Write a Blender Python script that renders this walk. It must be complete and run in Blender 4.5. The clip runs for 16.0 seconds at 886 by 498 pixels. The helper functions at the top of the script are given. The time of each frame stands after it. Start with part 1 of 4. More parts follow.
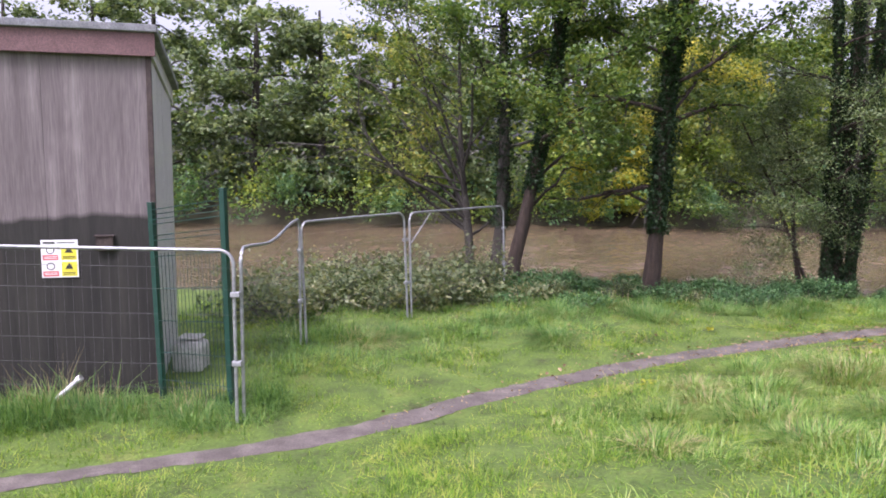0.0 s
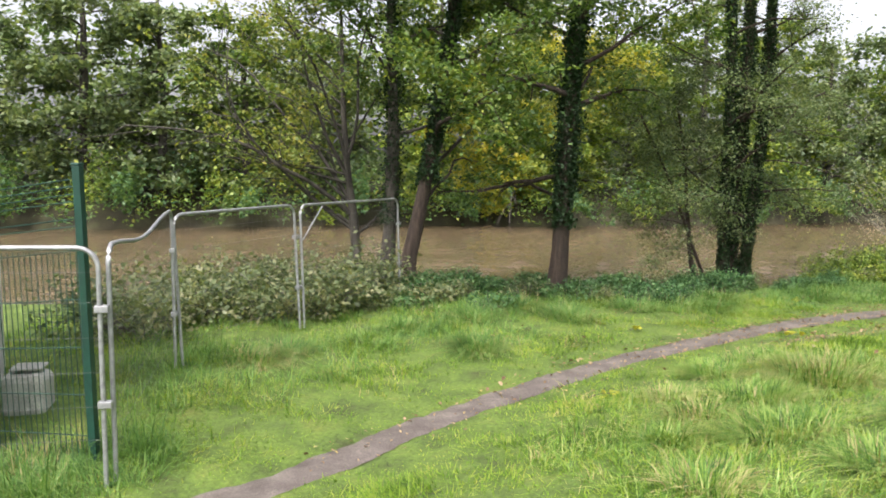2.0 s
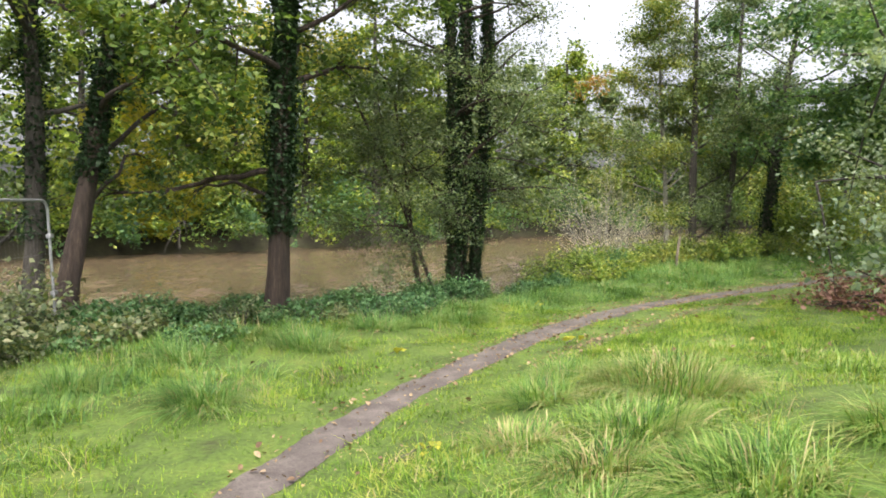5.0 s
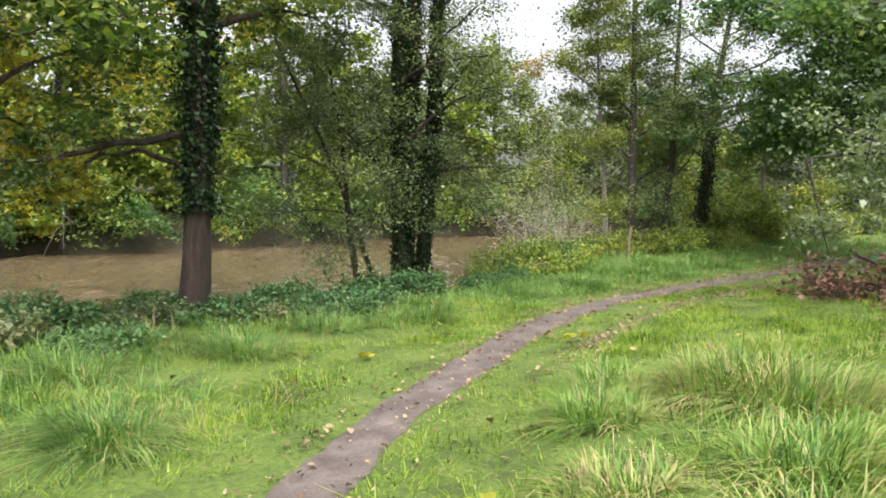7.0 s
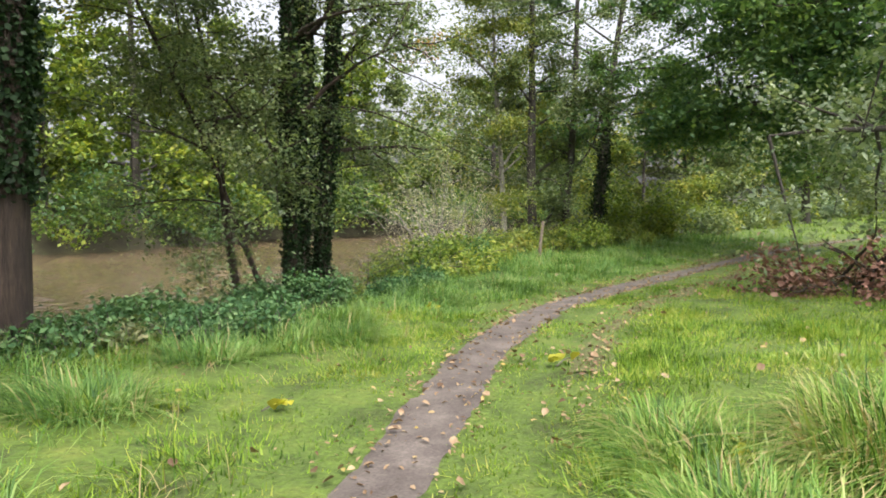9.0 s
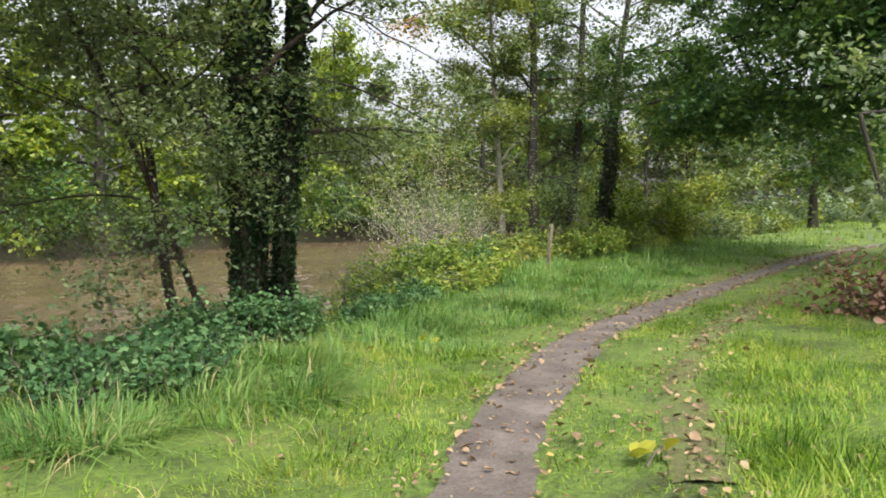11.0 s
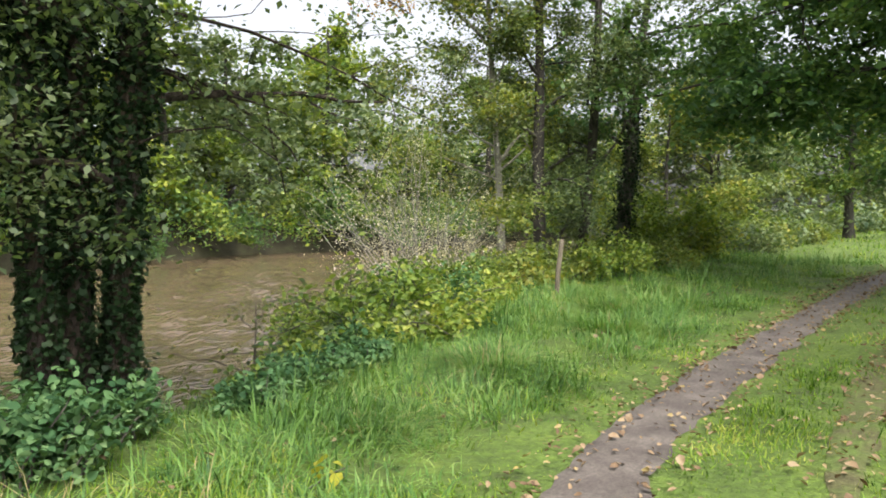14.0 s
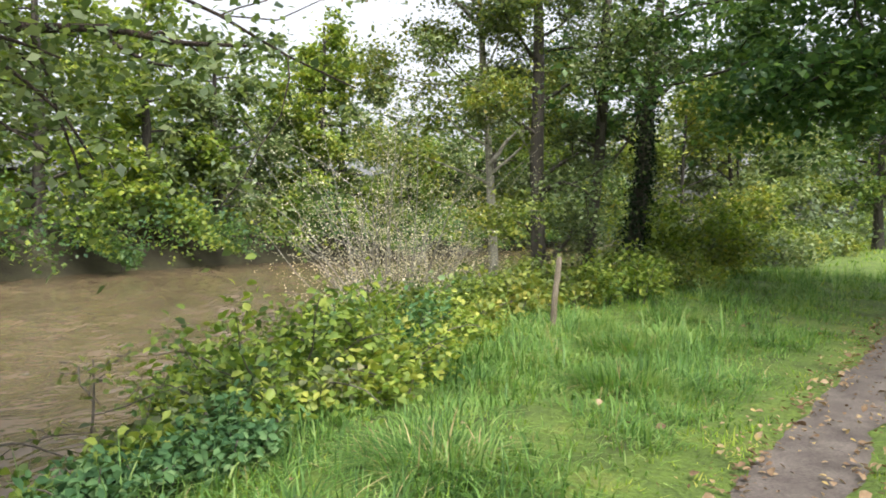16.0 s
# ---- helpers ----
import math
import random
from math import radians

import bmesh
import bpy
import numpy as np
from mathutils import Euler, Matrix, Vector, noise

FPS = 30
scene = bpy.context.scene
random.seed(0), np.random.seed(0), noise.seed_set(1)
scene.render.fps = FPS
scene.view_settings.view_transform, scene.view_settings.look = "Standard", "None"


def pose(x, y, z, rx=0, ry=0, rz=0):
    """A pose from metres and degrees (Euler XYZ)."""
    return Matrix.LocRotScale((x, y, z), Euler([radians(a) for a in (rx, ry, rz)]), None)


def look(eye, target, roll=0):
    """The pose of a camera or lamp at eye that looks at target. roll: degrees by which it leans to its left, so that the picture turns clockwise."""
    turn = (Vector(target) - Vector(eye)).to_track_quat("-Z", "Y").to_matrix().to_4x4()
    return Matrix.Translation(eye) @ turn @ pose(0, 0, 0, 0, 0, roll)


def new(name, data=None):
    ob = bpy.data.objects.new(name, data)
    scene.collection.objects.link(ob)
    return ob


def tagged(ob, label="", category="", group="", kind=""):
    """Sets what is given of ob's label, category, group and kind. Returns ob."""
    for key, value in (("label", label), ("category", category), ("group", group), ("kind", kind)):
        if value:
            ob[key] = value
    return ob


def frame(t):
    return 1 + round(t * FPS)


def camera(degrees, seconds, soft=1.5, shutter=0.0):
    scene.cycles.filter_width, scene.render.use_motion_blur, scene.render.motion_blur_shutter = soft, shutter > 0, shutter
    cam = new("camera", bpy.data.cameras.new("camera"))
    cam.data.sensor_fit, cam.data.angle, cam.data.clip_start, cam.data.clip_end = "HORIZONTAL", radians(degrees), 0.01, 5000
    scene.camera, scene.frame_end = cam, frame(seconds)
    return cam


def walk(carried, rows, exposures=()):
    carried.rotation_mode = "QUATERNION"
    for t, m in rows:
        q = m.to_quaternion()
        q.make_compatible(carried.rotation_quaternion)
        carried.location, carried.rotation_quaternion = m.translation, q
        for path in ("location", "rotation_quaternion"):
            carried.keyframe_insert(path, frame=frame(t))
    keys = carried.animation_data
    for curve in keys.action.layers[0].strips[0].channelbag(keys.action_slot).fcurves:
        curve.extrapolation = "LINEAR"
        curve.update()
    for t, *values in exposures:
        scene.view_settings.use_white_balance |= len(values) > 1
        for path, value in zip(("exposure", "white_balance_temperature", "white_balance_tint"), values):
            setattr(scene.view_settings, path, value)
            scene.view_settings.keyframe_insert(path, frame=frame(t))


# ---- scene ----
cam = camera(59.9, 16.0, 1.8)
METRES, EYE, TILT, LEAN, TURN = 19.0, 3.09, 6.0, 2.5, 0.0
ROWS = [
    (0.0, 0.0, 0.0, 0.0, 0.68, -12.91, -2.97),
    (0.5, -0.0135, 0.0237, -0.0074, 0.68, -12.94, -2.71),
    (1.0, -0.0258, 0.0499, -0.0144, 0.32, -12.9, -2.61),
    (1.5, -0.0381, 0.075, -0.0231, -2.05, -12.58, -2.84),
    (2.0, -0.046, 0.1007, -0.0314, -11.0, -11.85, -4.28),
    (2.5, -0.0543, 0.1267, -0.0402, -19.92, -10.95, -5.18),
    (3.0, -0.058, 0.155, -0.05, -23.9, -10.4, -5.29),
    (3.5, -0.0588, 0.1826, -0.0595, -26.08, -9.64, -5.24),
    (4.0, -0.0519, 0.211, -0.0669, -27.26, -8.57, -5.12),
    (4.5, -0.0419, 0.2408, -0.0751, -30.46, -8.06, -5.17),
    (5.0, -0.0344, 0.2672, -0.0832, -36.17, -7.39, -5.52),
    (7.5, 0.0123, 0.4128, -0.1252, -44.8, -6.1, -6.08),
    (8.0, 0.0274, 0.4459, -0.1327, -47.52, -5.7, -6.2),
    (8.5, 0.0482, 0.4715, -0.1358, -52.03, -5.21, -6.16),
    (9.0, 0.0705, 0.4958, -0.1387, -53.9, -4.99, -6.03),
    (11.5, 0.2025, 0.5939, -0.1475, -54.97, -4.58, -6.08),
    (12.0, 0.2297, 0.6083, -0.1466, -54.77, -4.56, -6.1),
    (12.5, 0.2546, 0.6246, -0.1466, -54.81, -4.58, -6.18),
    (13.0, 0.2812, 0.6368, -0.1456, -54.72, -4.43, -6.13),
    (13.5, 0.3071, 0.6513, -0.1467, -54.54, -4.32, -6.19),
    (14.0, 0.3367, 0.6613, -0.1467, -54.26, -4.14, -6.16),
    (14.5, 0.3671, 0.6758, -0.1474, -54.04, -3.98, -6.16),
    (15.0, 0.3958, 0.6871, -0.1461, -53.76, -3.84, -6.22),
    (15.5, 0.4247, 0.6998, -0.1456, -53.5, -3.79, -6.24),
    (16.0, 0.4532, 0.7119, -0.1448, -53.48, -3.71, -6.31),
]
walk(cam, [(t, pose(0, 0, EYE, TILT, LEAN, TURN) @ pose(METRES * x, METRES * y, METRES * z, 90 + pitch, roll, yaw)) for t, x, y, z, yaw, pitch, roll in ROWS],
     [(0.0, 1.22, 5800, 34), (0.5, 1.26, 6050, 26), (1.0, 1.3, 6300, 19), (1.5, 1.35, 6430, 15), (5.0, 1.4, 6430, 15), (9.0, 1.32, 6450, 14), (12.5, 1.23, 6450, 11), (16.0, 1.42, 6430, 12)])

# ---- world, sun, exposure ----
world = bpy.data.worlds.new("world")
scene.world = world
world.use_nodes = True
wn, wl = world.node_tree.nodes, world.node_tree.links
sky = wn.new("ShaderNodeTexSky")
sky.sky_type = "NISHITA"
sky.sun_disc = False
SUN_EL, SUN_AZ = 57.0, 214.0
sky.sun_elevation, sky.sun_rotation = radians(SUN_EL), radians(SUN_AZ)
sky.air_density, sky.dust_density, sky.ozone_density = 1.0, 6.0, 1.0
pale = wn.new("ShaderNodeHueSaturation")
pale.inputs["Saturation"].default_value = 0.25
wl.new(sky.outputs[0], pale.inputs["Color"])
wl.new(pale.outputs[0], wn["Background"].inputs["Color"])
wn["Background"].inputs["Strength"].default_value = 0.15
sun_data = bpy.data.lights.new("sun", "SUN")
sun_data.energy, sun_data.angle, sun_data.color = 1.4, radians(15), (1.0, 0.95, 0.86)
sun = new("sun", sun_data)
sun_way = Vector((math.sin(radians(SUN_AZ)) * math.cos(radians(SUN_EL)), math.cos(radians(SUN_AZ)) * math.cos(radians(SUN_EL)), math.sin(radians(SUN_EL))))
sun.matrix_world = look(sun_way * 60, (0, 0, 0))


# ---- materials ----
def material(name, rough=0.7):
    m = bpy.data.materials.new(name)
    m.use_nodes = True
    n, l = m.node_tree.nodes, m.node_tree.links
    b = n["Principled BSDF"]
    b.inputs["Roughness"].default_value = rough
    return m, n, l, b


def ramp(n, stops):
    r = n.new("ShaderNodeValToRGB")
    while len(r.color_ramp.elements) < len(stops):
        r.color_ramp.elements.new(0.5)
    for e, (p, c) in zip(r.color_ramp.elements, stops):
        e.position, e.color = p, (*c, 1)
    return r


def noise_tex(n, l, scale, detail=6, stretch=None, rough=0.6):
    t = n.new("ShaderNodeTexNoise")
    t.inputs["Scale"].default_value, t.inputs["Detail"].default_value, t.inputs["Roughness"].default_value = scale, detail, rough
    co = n.new("ShaderNodeTexCoord")
    if stretch:
        mp = n.new("ShaderNodeMapping")
        mp.inputs["Scale"].default_value = stretch
        l.new(co.outputs["Object"], mp.inputs["Vector"])
        l.new(mp.outputs[0], t.inputs["Vector"])
    else:
        l.new(co.outputs["Object"], t.inputs["Vector"])
    return t


def mix(n, l, a, b, fac, mode="MIX"):
    m = n.new("ShaderNodeMix")
    m.data_type, m.blend_type = "RGBA", mode
    for s, v in ((6, a), (7, b), (0, fac)):
        if isinstance(v, (int, float)):
            m.inputs[s].default_value = v
        elif isinstance(v, tuple):
            m.inputs[s].default_value = (*v, 1)
        else:
            l.new(v, m.inputs[s])
    return m.outputs[2]


def bump(n, l, b, height, strength=0.4, distance=0.02):
    k = n.new("ShaderNodeBump")
    k.inputs["Strength"].default_value, k.inputs["Distance"].default_value = strength, distance
    l.new(height, k.inputs["Height"])
    l.new(k.outputs[0], b.inputs["Normal"])


def leafy(name, stops, rough=0.45, through_share=0.42, patch=0.5, gloss=0.28):
    """Foliage: each leaf its own tint, drifts of tone at a metre's scale, light through the blade."""
    m, n, l, b = material(name, rough)
    b.inputs["Specular IOR Level"].default_value = gloss
    geo = n.new("ShaderNodeNewGeometry")
    k = len(stops)
    r = ramp(n, [(i / max(1, k - 1), c) for i, c in enumerate(stops)])
    big = noise_tex(n, l, patch, 3)
    add = n.new("ShaderNodeMath")
    add.operation = "MULTIPLY_ADD"
    add.inputs[1].default_value, add.inputs[2].default_value = 1.5, -0.75
    l.new(big.outputs[0], add.inputs[0])
    s = n.new("ShaderNodeMath")
    s.operation, s.use_clamp = "ADD", True
    spray = noise_tex(n, l, patch * 7, 2)
    tone = n.new("ShaderNodeMath")
    tone.operation = "MULTIPLY_ADD"
    tone.inputs[1].default_value = 0.9
    l.new(spray.outputs[0], tone.inputs[0])
    each = n.new("ShaderNodeMath")
    each.operation = "MULTIPLY_ADD"
    each.inputs[1].default_value, each.inputs[2].default_value = 0.75, -0.33
    l.new(geo.outputs["Random Per Island"], each.inputs[0])
    l.new(each.outputs[0], tone.inputs[2])
    l.new(tone.outputs[0], s.inputs[0])
    l.new(add.outputs[0], s.inputs[1])
    l.new(s.outputs[0], r.inputs[0])
    l.new(r.outputs[0], b.inputs["Base Color"])
    tr = n.new("ShaderNodeBsdfTranslucent")
    bright = mix(n, l, r.outputs[0], (1.25, 1.3, 0.55), 1.0, "MULTIPLY")
    l.new(bright, tr.inputs["Color"])
    ms = n.new("ShaderNodeMixShader")
    ms.inputs[0].default_value = through_share
    l.new(b.outputs[0], ms.inputs[1])
    l.new(tr.outputs[0], ms.inputs[2])
    l.new(ms.outputs[0], n["Material Output"].inputs["Surface"])
    return m


def rough_surface(name, stops, scale, rough=0.85, stretch=None, fine=60, relief=0.5, depth=0.02):
    m, n, l, b = material(name, rough)
    t = noise_tex(n, l, scale, 8, stretch)
    f = noise_tex(n, l, fine, 4, stretch)
    r = ramp(n, stops)
    l.new(t.outputs[0], r.inputs[0])
    g = ramp(n, [(0.3, (0.6, 0.6, 0.6)), (0.7, (1.25, 1.25, 1.25))])
    l.new(f.outputs[0], g.inputs[0])
    l.new(mix(n, l, r.outputs[0], g.outputs[0], 1.0, "MULTIPLY"), b.inputs["Base Color"])
    bump(n, l, b, mix(n, l, t.outputs[0], f.outputs[0], 0.5), relief, depth)
    return m


M_ground = rough_surface("turf", [(0.28, (0.045, 0.055, 0.012)), (0.42, (0.07, 0.115, 0.015)), (0.55, (0.098, 0.155, 0.02)), (0.68, (0.13, 0.165, 0.028)), (0.8, (0.125, 0.11, 0.04))], 1.9, 0.95, None, 22, 1.0, 0.08)
M_worn = rough_surface("thin_turf_over_earth", [(0.3, (0.08, 0.072, 0.03)), (0.45, (0.1, 0.1, 0.035)), (0.6, (0.095, 0.14, 0.024))], 3.0, 0.95, None, 35, 1.0, 0.04)
M_soil = rough_surface("bank_soil", [(0.3, (0.02, 0.018, 0.01)), (0.55, (0.045, 0.042, 0.02)), (0.75, (0.07, 0.075, 0.03))], 1.2, 0.95, None, 20, 1.0, 0.05)
M_path = rough_surface("trodden_earth", [(0.3, (0.062, 0.05, 0.043)), (0.5, (0.108, 0.09, 0.078)), (0.72, (0.175, 0.148, 0.13))], 3.2, 0.8, None, 55, 0.7, 0.015)
M_bark = rough_surface("bark", [(0.3, (0.025, 0.022, 0.018)), (0.55, (0.06, 0.053, 0.042)), (0.75, (0.105, 0.096, 0.078))], 3.0, 0.9, (3, 3, 0.5), 18, 1.0, 0.04)
M_bark_red = rough_surface("brown_bark", [(0.3, (0.016, 0.011, 0.008)), (0.55, (0.05, 0.034, 0.024)), (0.75, (0.1, 0.07, 0.05))], 5.0, 0.9, (3, 3, 0.4), 22, 1.0, 0.08)
M_bark_pale = rough_surface("pale_bark", [(0.3, (0.16, 0.15, 0.12)), (0.55, (0.28, 0.27, 0.22)), (0.75, (0.38, 0.36, 0.3))], 4.0, 0.85, (3, 3, 1), 25, 0.6, 0.02)
M_twig = rough_surface("grey_twig", [(0.3, (0.06, 0.052, 0.042)), (0.7, (0.15, 0.135, 0.11))], 5.0, 0.9)
M_stake = rough_surface("weathered_stake", [(0.3, (0.1, 0.08, 0.055)), (0.7, (0.22, 0.185, 0.135))], 6.0, 0.85, (4, 4, 0.6))

M_leaf_green = leafy("green_leaf", [(0.03, 0.06, 0.02), (0.066, 0.118, 0.032), (0.125, 0.19, 0.043), (0.24, 0.265, 0.06)])
M_leaf_dark = leafy("dark_leaf", [(0.04, 0.09, 0.048), (0.075, 0.15, 0.068), (0.125, 0.215, 0.085), (0.2, 0.29, 0.1)], 0.45, 0.5)
# Grey-green leaf with the pale sheen of sky light mixed into its colours.
M_leaf_skylit = leafy("leaf_paled_for_sky_sheen", [(0.06, 0.1, 0.06), (0.12, 0.17, 0.1), (0.2, 0.26, 0.16), (0.32, 0.37, 0.25)], 0.4)
M_leaf_orange = leafy("orange_leaf", [(0.2, 0.15, 0.03), (0.32, 0.19, 0.04), (0.36, 0.18, 0.05), (0.3, 0.24, 0.05)])
M_leaf_grey = leafy("grey_green_leaf", [(0.05, 0.08, 0.042), (0.1, 0.145, 0.068), (0.165, 0.215, 0.1), (0.27, 0.31, 0.16)], 0.45)
M_leaf_lime = leafy("lime_leaf", [(0.055, 0.1, 0.02), (0.12, 0.19, 0.034), (0.215, 0.285, 0.05), (0.34, 0.36, 0.065)])
M_leaf_olive = leafy("olive_leaf", [(0.055, 0.09, 0.025), (0.12, 0.17, 0.04), (0.21, 0.255, 0.058), (0.34, 0.31, 0.075)])
M_leaf_yellow = leafy("yellow_leaf", [(0.14, 0.17, 0.03), (0.3, 0.31, 0.045), (0.46, 0.42, 0.055), (0.52, 0.42, 0.06)], 0.45, 0.45)
M_ivy = leafy("ivy_leaf", [(0.006, 0.016, 0.006), (0.012, 0.03, 0.01), (0.022, 0.046, 0.016), (0.034, 0.056, 0.024)], 0.55, 0.1, 0.5, 0.16)
M_nettle = leafy("nettle_leaf", [(0.032, 0.078, 0.034), (0.062, 0.135, 0.056), (0.105, 0.195, 0.08), (0.19, 0.285, 0.13)], 0.75, 0.32, 0.8, 0.08)
M_bramble = leafy("bramble_leaf", [(0.04, 0.065, 0.03), (0.09, 0.125, 0.055), (0.165, 0.2, 0.1), (0.29, 0.28, 0.16)])
# Yellow-green bramble leaf, brightened in colour to stand for light on its top.
M_bramble_lime_lit = leafy("bramble_leaf_lit_in_colour", [(0.05, 0.095, 0.022), (0.125, 0.2, 0.036), (0.225, 0.3, 0.055), (0.36, 0.385, 0.085)])
M_dead = leafy("dead_leaf", [(0.1, 0.05, 0.035), (0.19, 0.095, 0.07), (0.29, 0.16, 0.12), (0.4, 0.26, 0.2)], 0.7, 0.1)
M_seed = leafy("pale_seed_head", [(0.45, 0.41, 0.33), (0.6, 0.55, 0.47), (0.72, 0.68, 0.6), (0.6, 0.6, 0.46)], 0.8, 0.4)
M_fallen = leafy("fallen_leaf", [(0.1, 0.062, 0.036), (0.17, 0.11, 0.066), (0.25, 0.17, 0.1), (0.33, 0.25, 0.16), (0.34, 0.26, 0.08)], 0.75, 0.1, 3.0)
M_grass = leafy("grass_blade", [(0.032, 0.078, 0.01), (0.082, 0.165, 0.017), (0.155, 0.265, 0.027), (0.24, 0.325, 0.045), (0.36, 0.36, 0.1)], 0.5, 0.38, 0.9, 0.25)
M_tuft = leafy("coarse_grass", [(0.03, 0.08, 0.014), (0.075, 0.165, 0.026), (0.145, 0.26, 0.045), (0.25, 0.35, 0.085), (0.38, 0.38, 0.15)], 0.45, 0.3, 1.5, 0.3)
M_coarse = leafy("lush_bank_grass", [(0.042, 0.1, 0.028), (0.09, 0.185, 0.046), (0.16, 0.28, 0.07), (0.28, 0.37, 0.13)], 0.5, 0.38, 0.9, 0.25)
M_straw = leafy("dry_grass", [(0.25, 0.2, 0.09), (0.36, 0.3, 0.15), (0.45, 0.38, 0.2)], 0.7, 0.2, 1.5)


def make_water():
    m, n, l, b = material("muddy_water", 0.03)
    t = noise_tex(n, l, 0.35, 5, (0.6, 1.2, 1))
    r = ramp(n, [(0.3, (0.082, 0.061, 0.035)), (0.7, (0.125, 0.094, 0.055))])
    l.new(t.outputs[0], r.inputs[0])
    l.new(r.outputs[0], b.inputs["Base Color"])
    b.inputs["IOR"].default_value = 1.33
    w1 = noise_tex(n, l, 2.4, 2, (0.75, 1.3, 1))
    w2 = noise_tex(n, l, 6.0, 1, (0.75, 1.3, 1))
    bump(n, l, b, mix(n, l, w1.outputs[0], w2.outputs[0], 0.35), 1.0, 0.075)
    return m


def make_metal(name, c0, c1, rough, metal):
    m, n, l, b = material(name, rough)
    t = noise_tex(n, l, 14, 6)
    r = ramp(n, [(0.35, c0), (0.7, c1)])
    l.new(t.outputs[0], r.inputs[0])
    l.new(r.outputs[0], b.inputs["Base Color"])
    b.inputs["Metallic"].default_value = metal
    bump(n, l, b, t.outputs[0], 0.15, 0.003)
    return m


def make_cladding():
    """Weathered vertical boarding, streaked, with a ragged damp and mossy zone at its foot."""
    m, n, l, b = material("weathered_boarding", 0.85)
    streak = noise_tex(n, l, 1.3, 7, (5, 5, 0.35))
    fine = noise_tex(n, l, 9, 6, (6, 6, 0.4))
    dry = ramp(n, [(0.3, (0.1, 0.084, 0.08)), (0.55, (0.155, 0.132, 0.127)), (0.75, (0.22, 0.195, 0.185))])
    wet = ramp(n, [(0.3, (0.012, 0.011, 0.009)), (0.6, (0.026, 0.024, 0.019)), (0.8, (0.045, 0.042, 0.032))])
    l.new(streak.outputs[0], dry.inputs[0])
    l.new(streak.outputs[0], wet.inputs[0])
    co = n.new("ShaderNodeTexCoord")
    sep = n.new("ShaderNodeSeparateXYZ")
    l.new(co.outputs["Object"], sep.inputs[0])
    edge = noise_tex(n, l, 1.6, 6, (1, 1, 0.15))
    k = n.new("ShaderNodeMath")
    k.operation = "MULTIPLY_ADD"
    k.inputs[1].default_value = 0.3
    l.new(edge.outputs[0], k.inputs[0])
    l.new(sep.outputs["Z"], k.inputs[2])
    mr = n.new("ShaderNodeMapRange")
    mr.inputs["From Min"].default_value, mr.inputs["From Max"].default_value = 2.43, 2.5
    l.new(k.outputs[0], mr.inputs["Value"])
    both = mix(n, l, wet.outputs[0], dry.outputs[0], mr.outputs[0])
    g = ramp(n, [(0.3, (0.72, 0.72, 0.72)), (0.7, (1.15, 1.15, 1.15))])
    l.new(fine.outputs[0], g.inputs[0])
    l.new(mix(n, l, both, g.outputs[0], 1.0, "MULTIPLY"), b.inputs["Base Color"])
    bump(n, l, b, fine.outputs[0], 0.5, 0.01)
    return m


M_water = make_water()
M_galv = make_metal("galvanised_steel", (0.24, 0.245, 0.25), (0.4, 0.41, 0.42), 0.5, 0.6)
M_wire = make_metal("dull_wire", (0.1, 0.1, 0.1), (0.2, 0.2, 0.2), 0.6, 0.5)
M_greenpaint = make_metal("green_powder_coat", (0.006, 0.032, 0.023), (0.009, 0.05, 0.034), 0.4, 0.0)
M_clad = make_cladding()
M_fascia = rough_surface("maroon_fascia_paint", [(0.3, (0.10, 0.05, 0.05)), (0.7, (0.16, 0.085, 0.08))], 3, 0.6)
M_roof = rough_surface("grey_roof_felt", [(0.3, (0.13, 0.135, 0.14)), (0.7, (0.24, 0.245, 0.25))], 5, 0.85)
# Albedo raised to stand for sunlight on the hut's side, which the lamp misses.
M_side_lit = rough_surface("side_boarding_lit_in_colour", [(0.3, (0.48, 0.455, 0.44)), (0.7, (0.66, 0.635, 0.61))], 2, 0.8, (5, 5, 0.4))
M_rust = rough_surface("dark_rusty_box", [(0.3, (0.03, 0.02, 0.018)), (0.7, (0.07, 0.05, 0.04))], 12, 0.8)
M_concrete = rough_surface("pale_concrete", [(0.3, (0.34, 0.33, 0.29)), (0.7, (0.52, 0.51, 0.47))], 6, 0.9)


def plain(name, c, rough=0.5):
    m, n, l, b = material(name, rough)
    t = noise_tex(n, l, 20, 4)
    r = ramp(n, [(0.3, tuple(v * 0.85 for v in c)), (0.7, c)])
    l.new(t.outputs[0], r.inputs[0])
    l.new(r.outputs[0], b.inputs["Base Color"])
    return m


M_white = plain("white_board", (0.78, 0.78, 0.76))
M_yellow = plain("yellow_print", (0.75, 0.68, 0.05))
M_redprint = plain("red_print", (0.62, 0.12, 0.13))
M_black = plain("black_print", (0.03, 0.03, 0.03))
M_plastic = plain("white_plastic", (0.7, 0.7, 0.68), 0.35)


# ---- mesh tools ----
def rng(seed):
    return np.random.default_rng(seed)


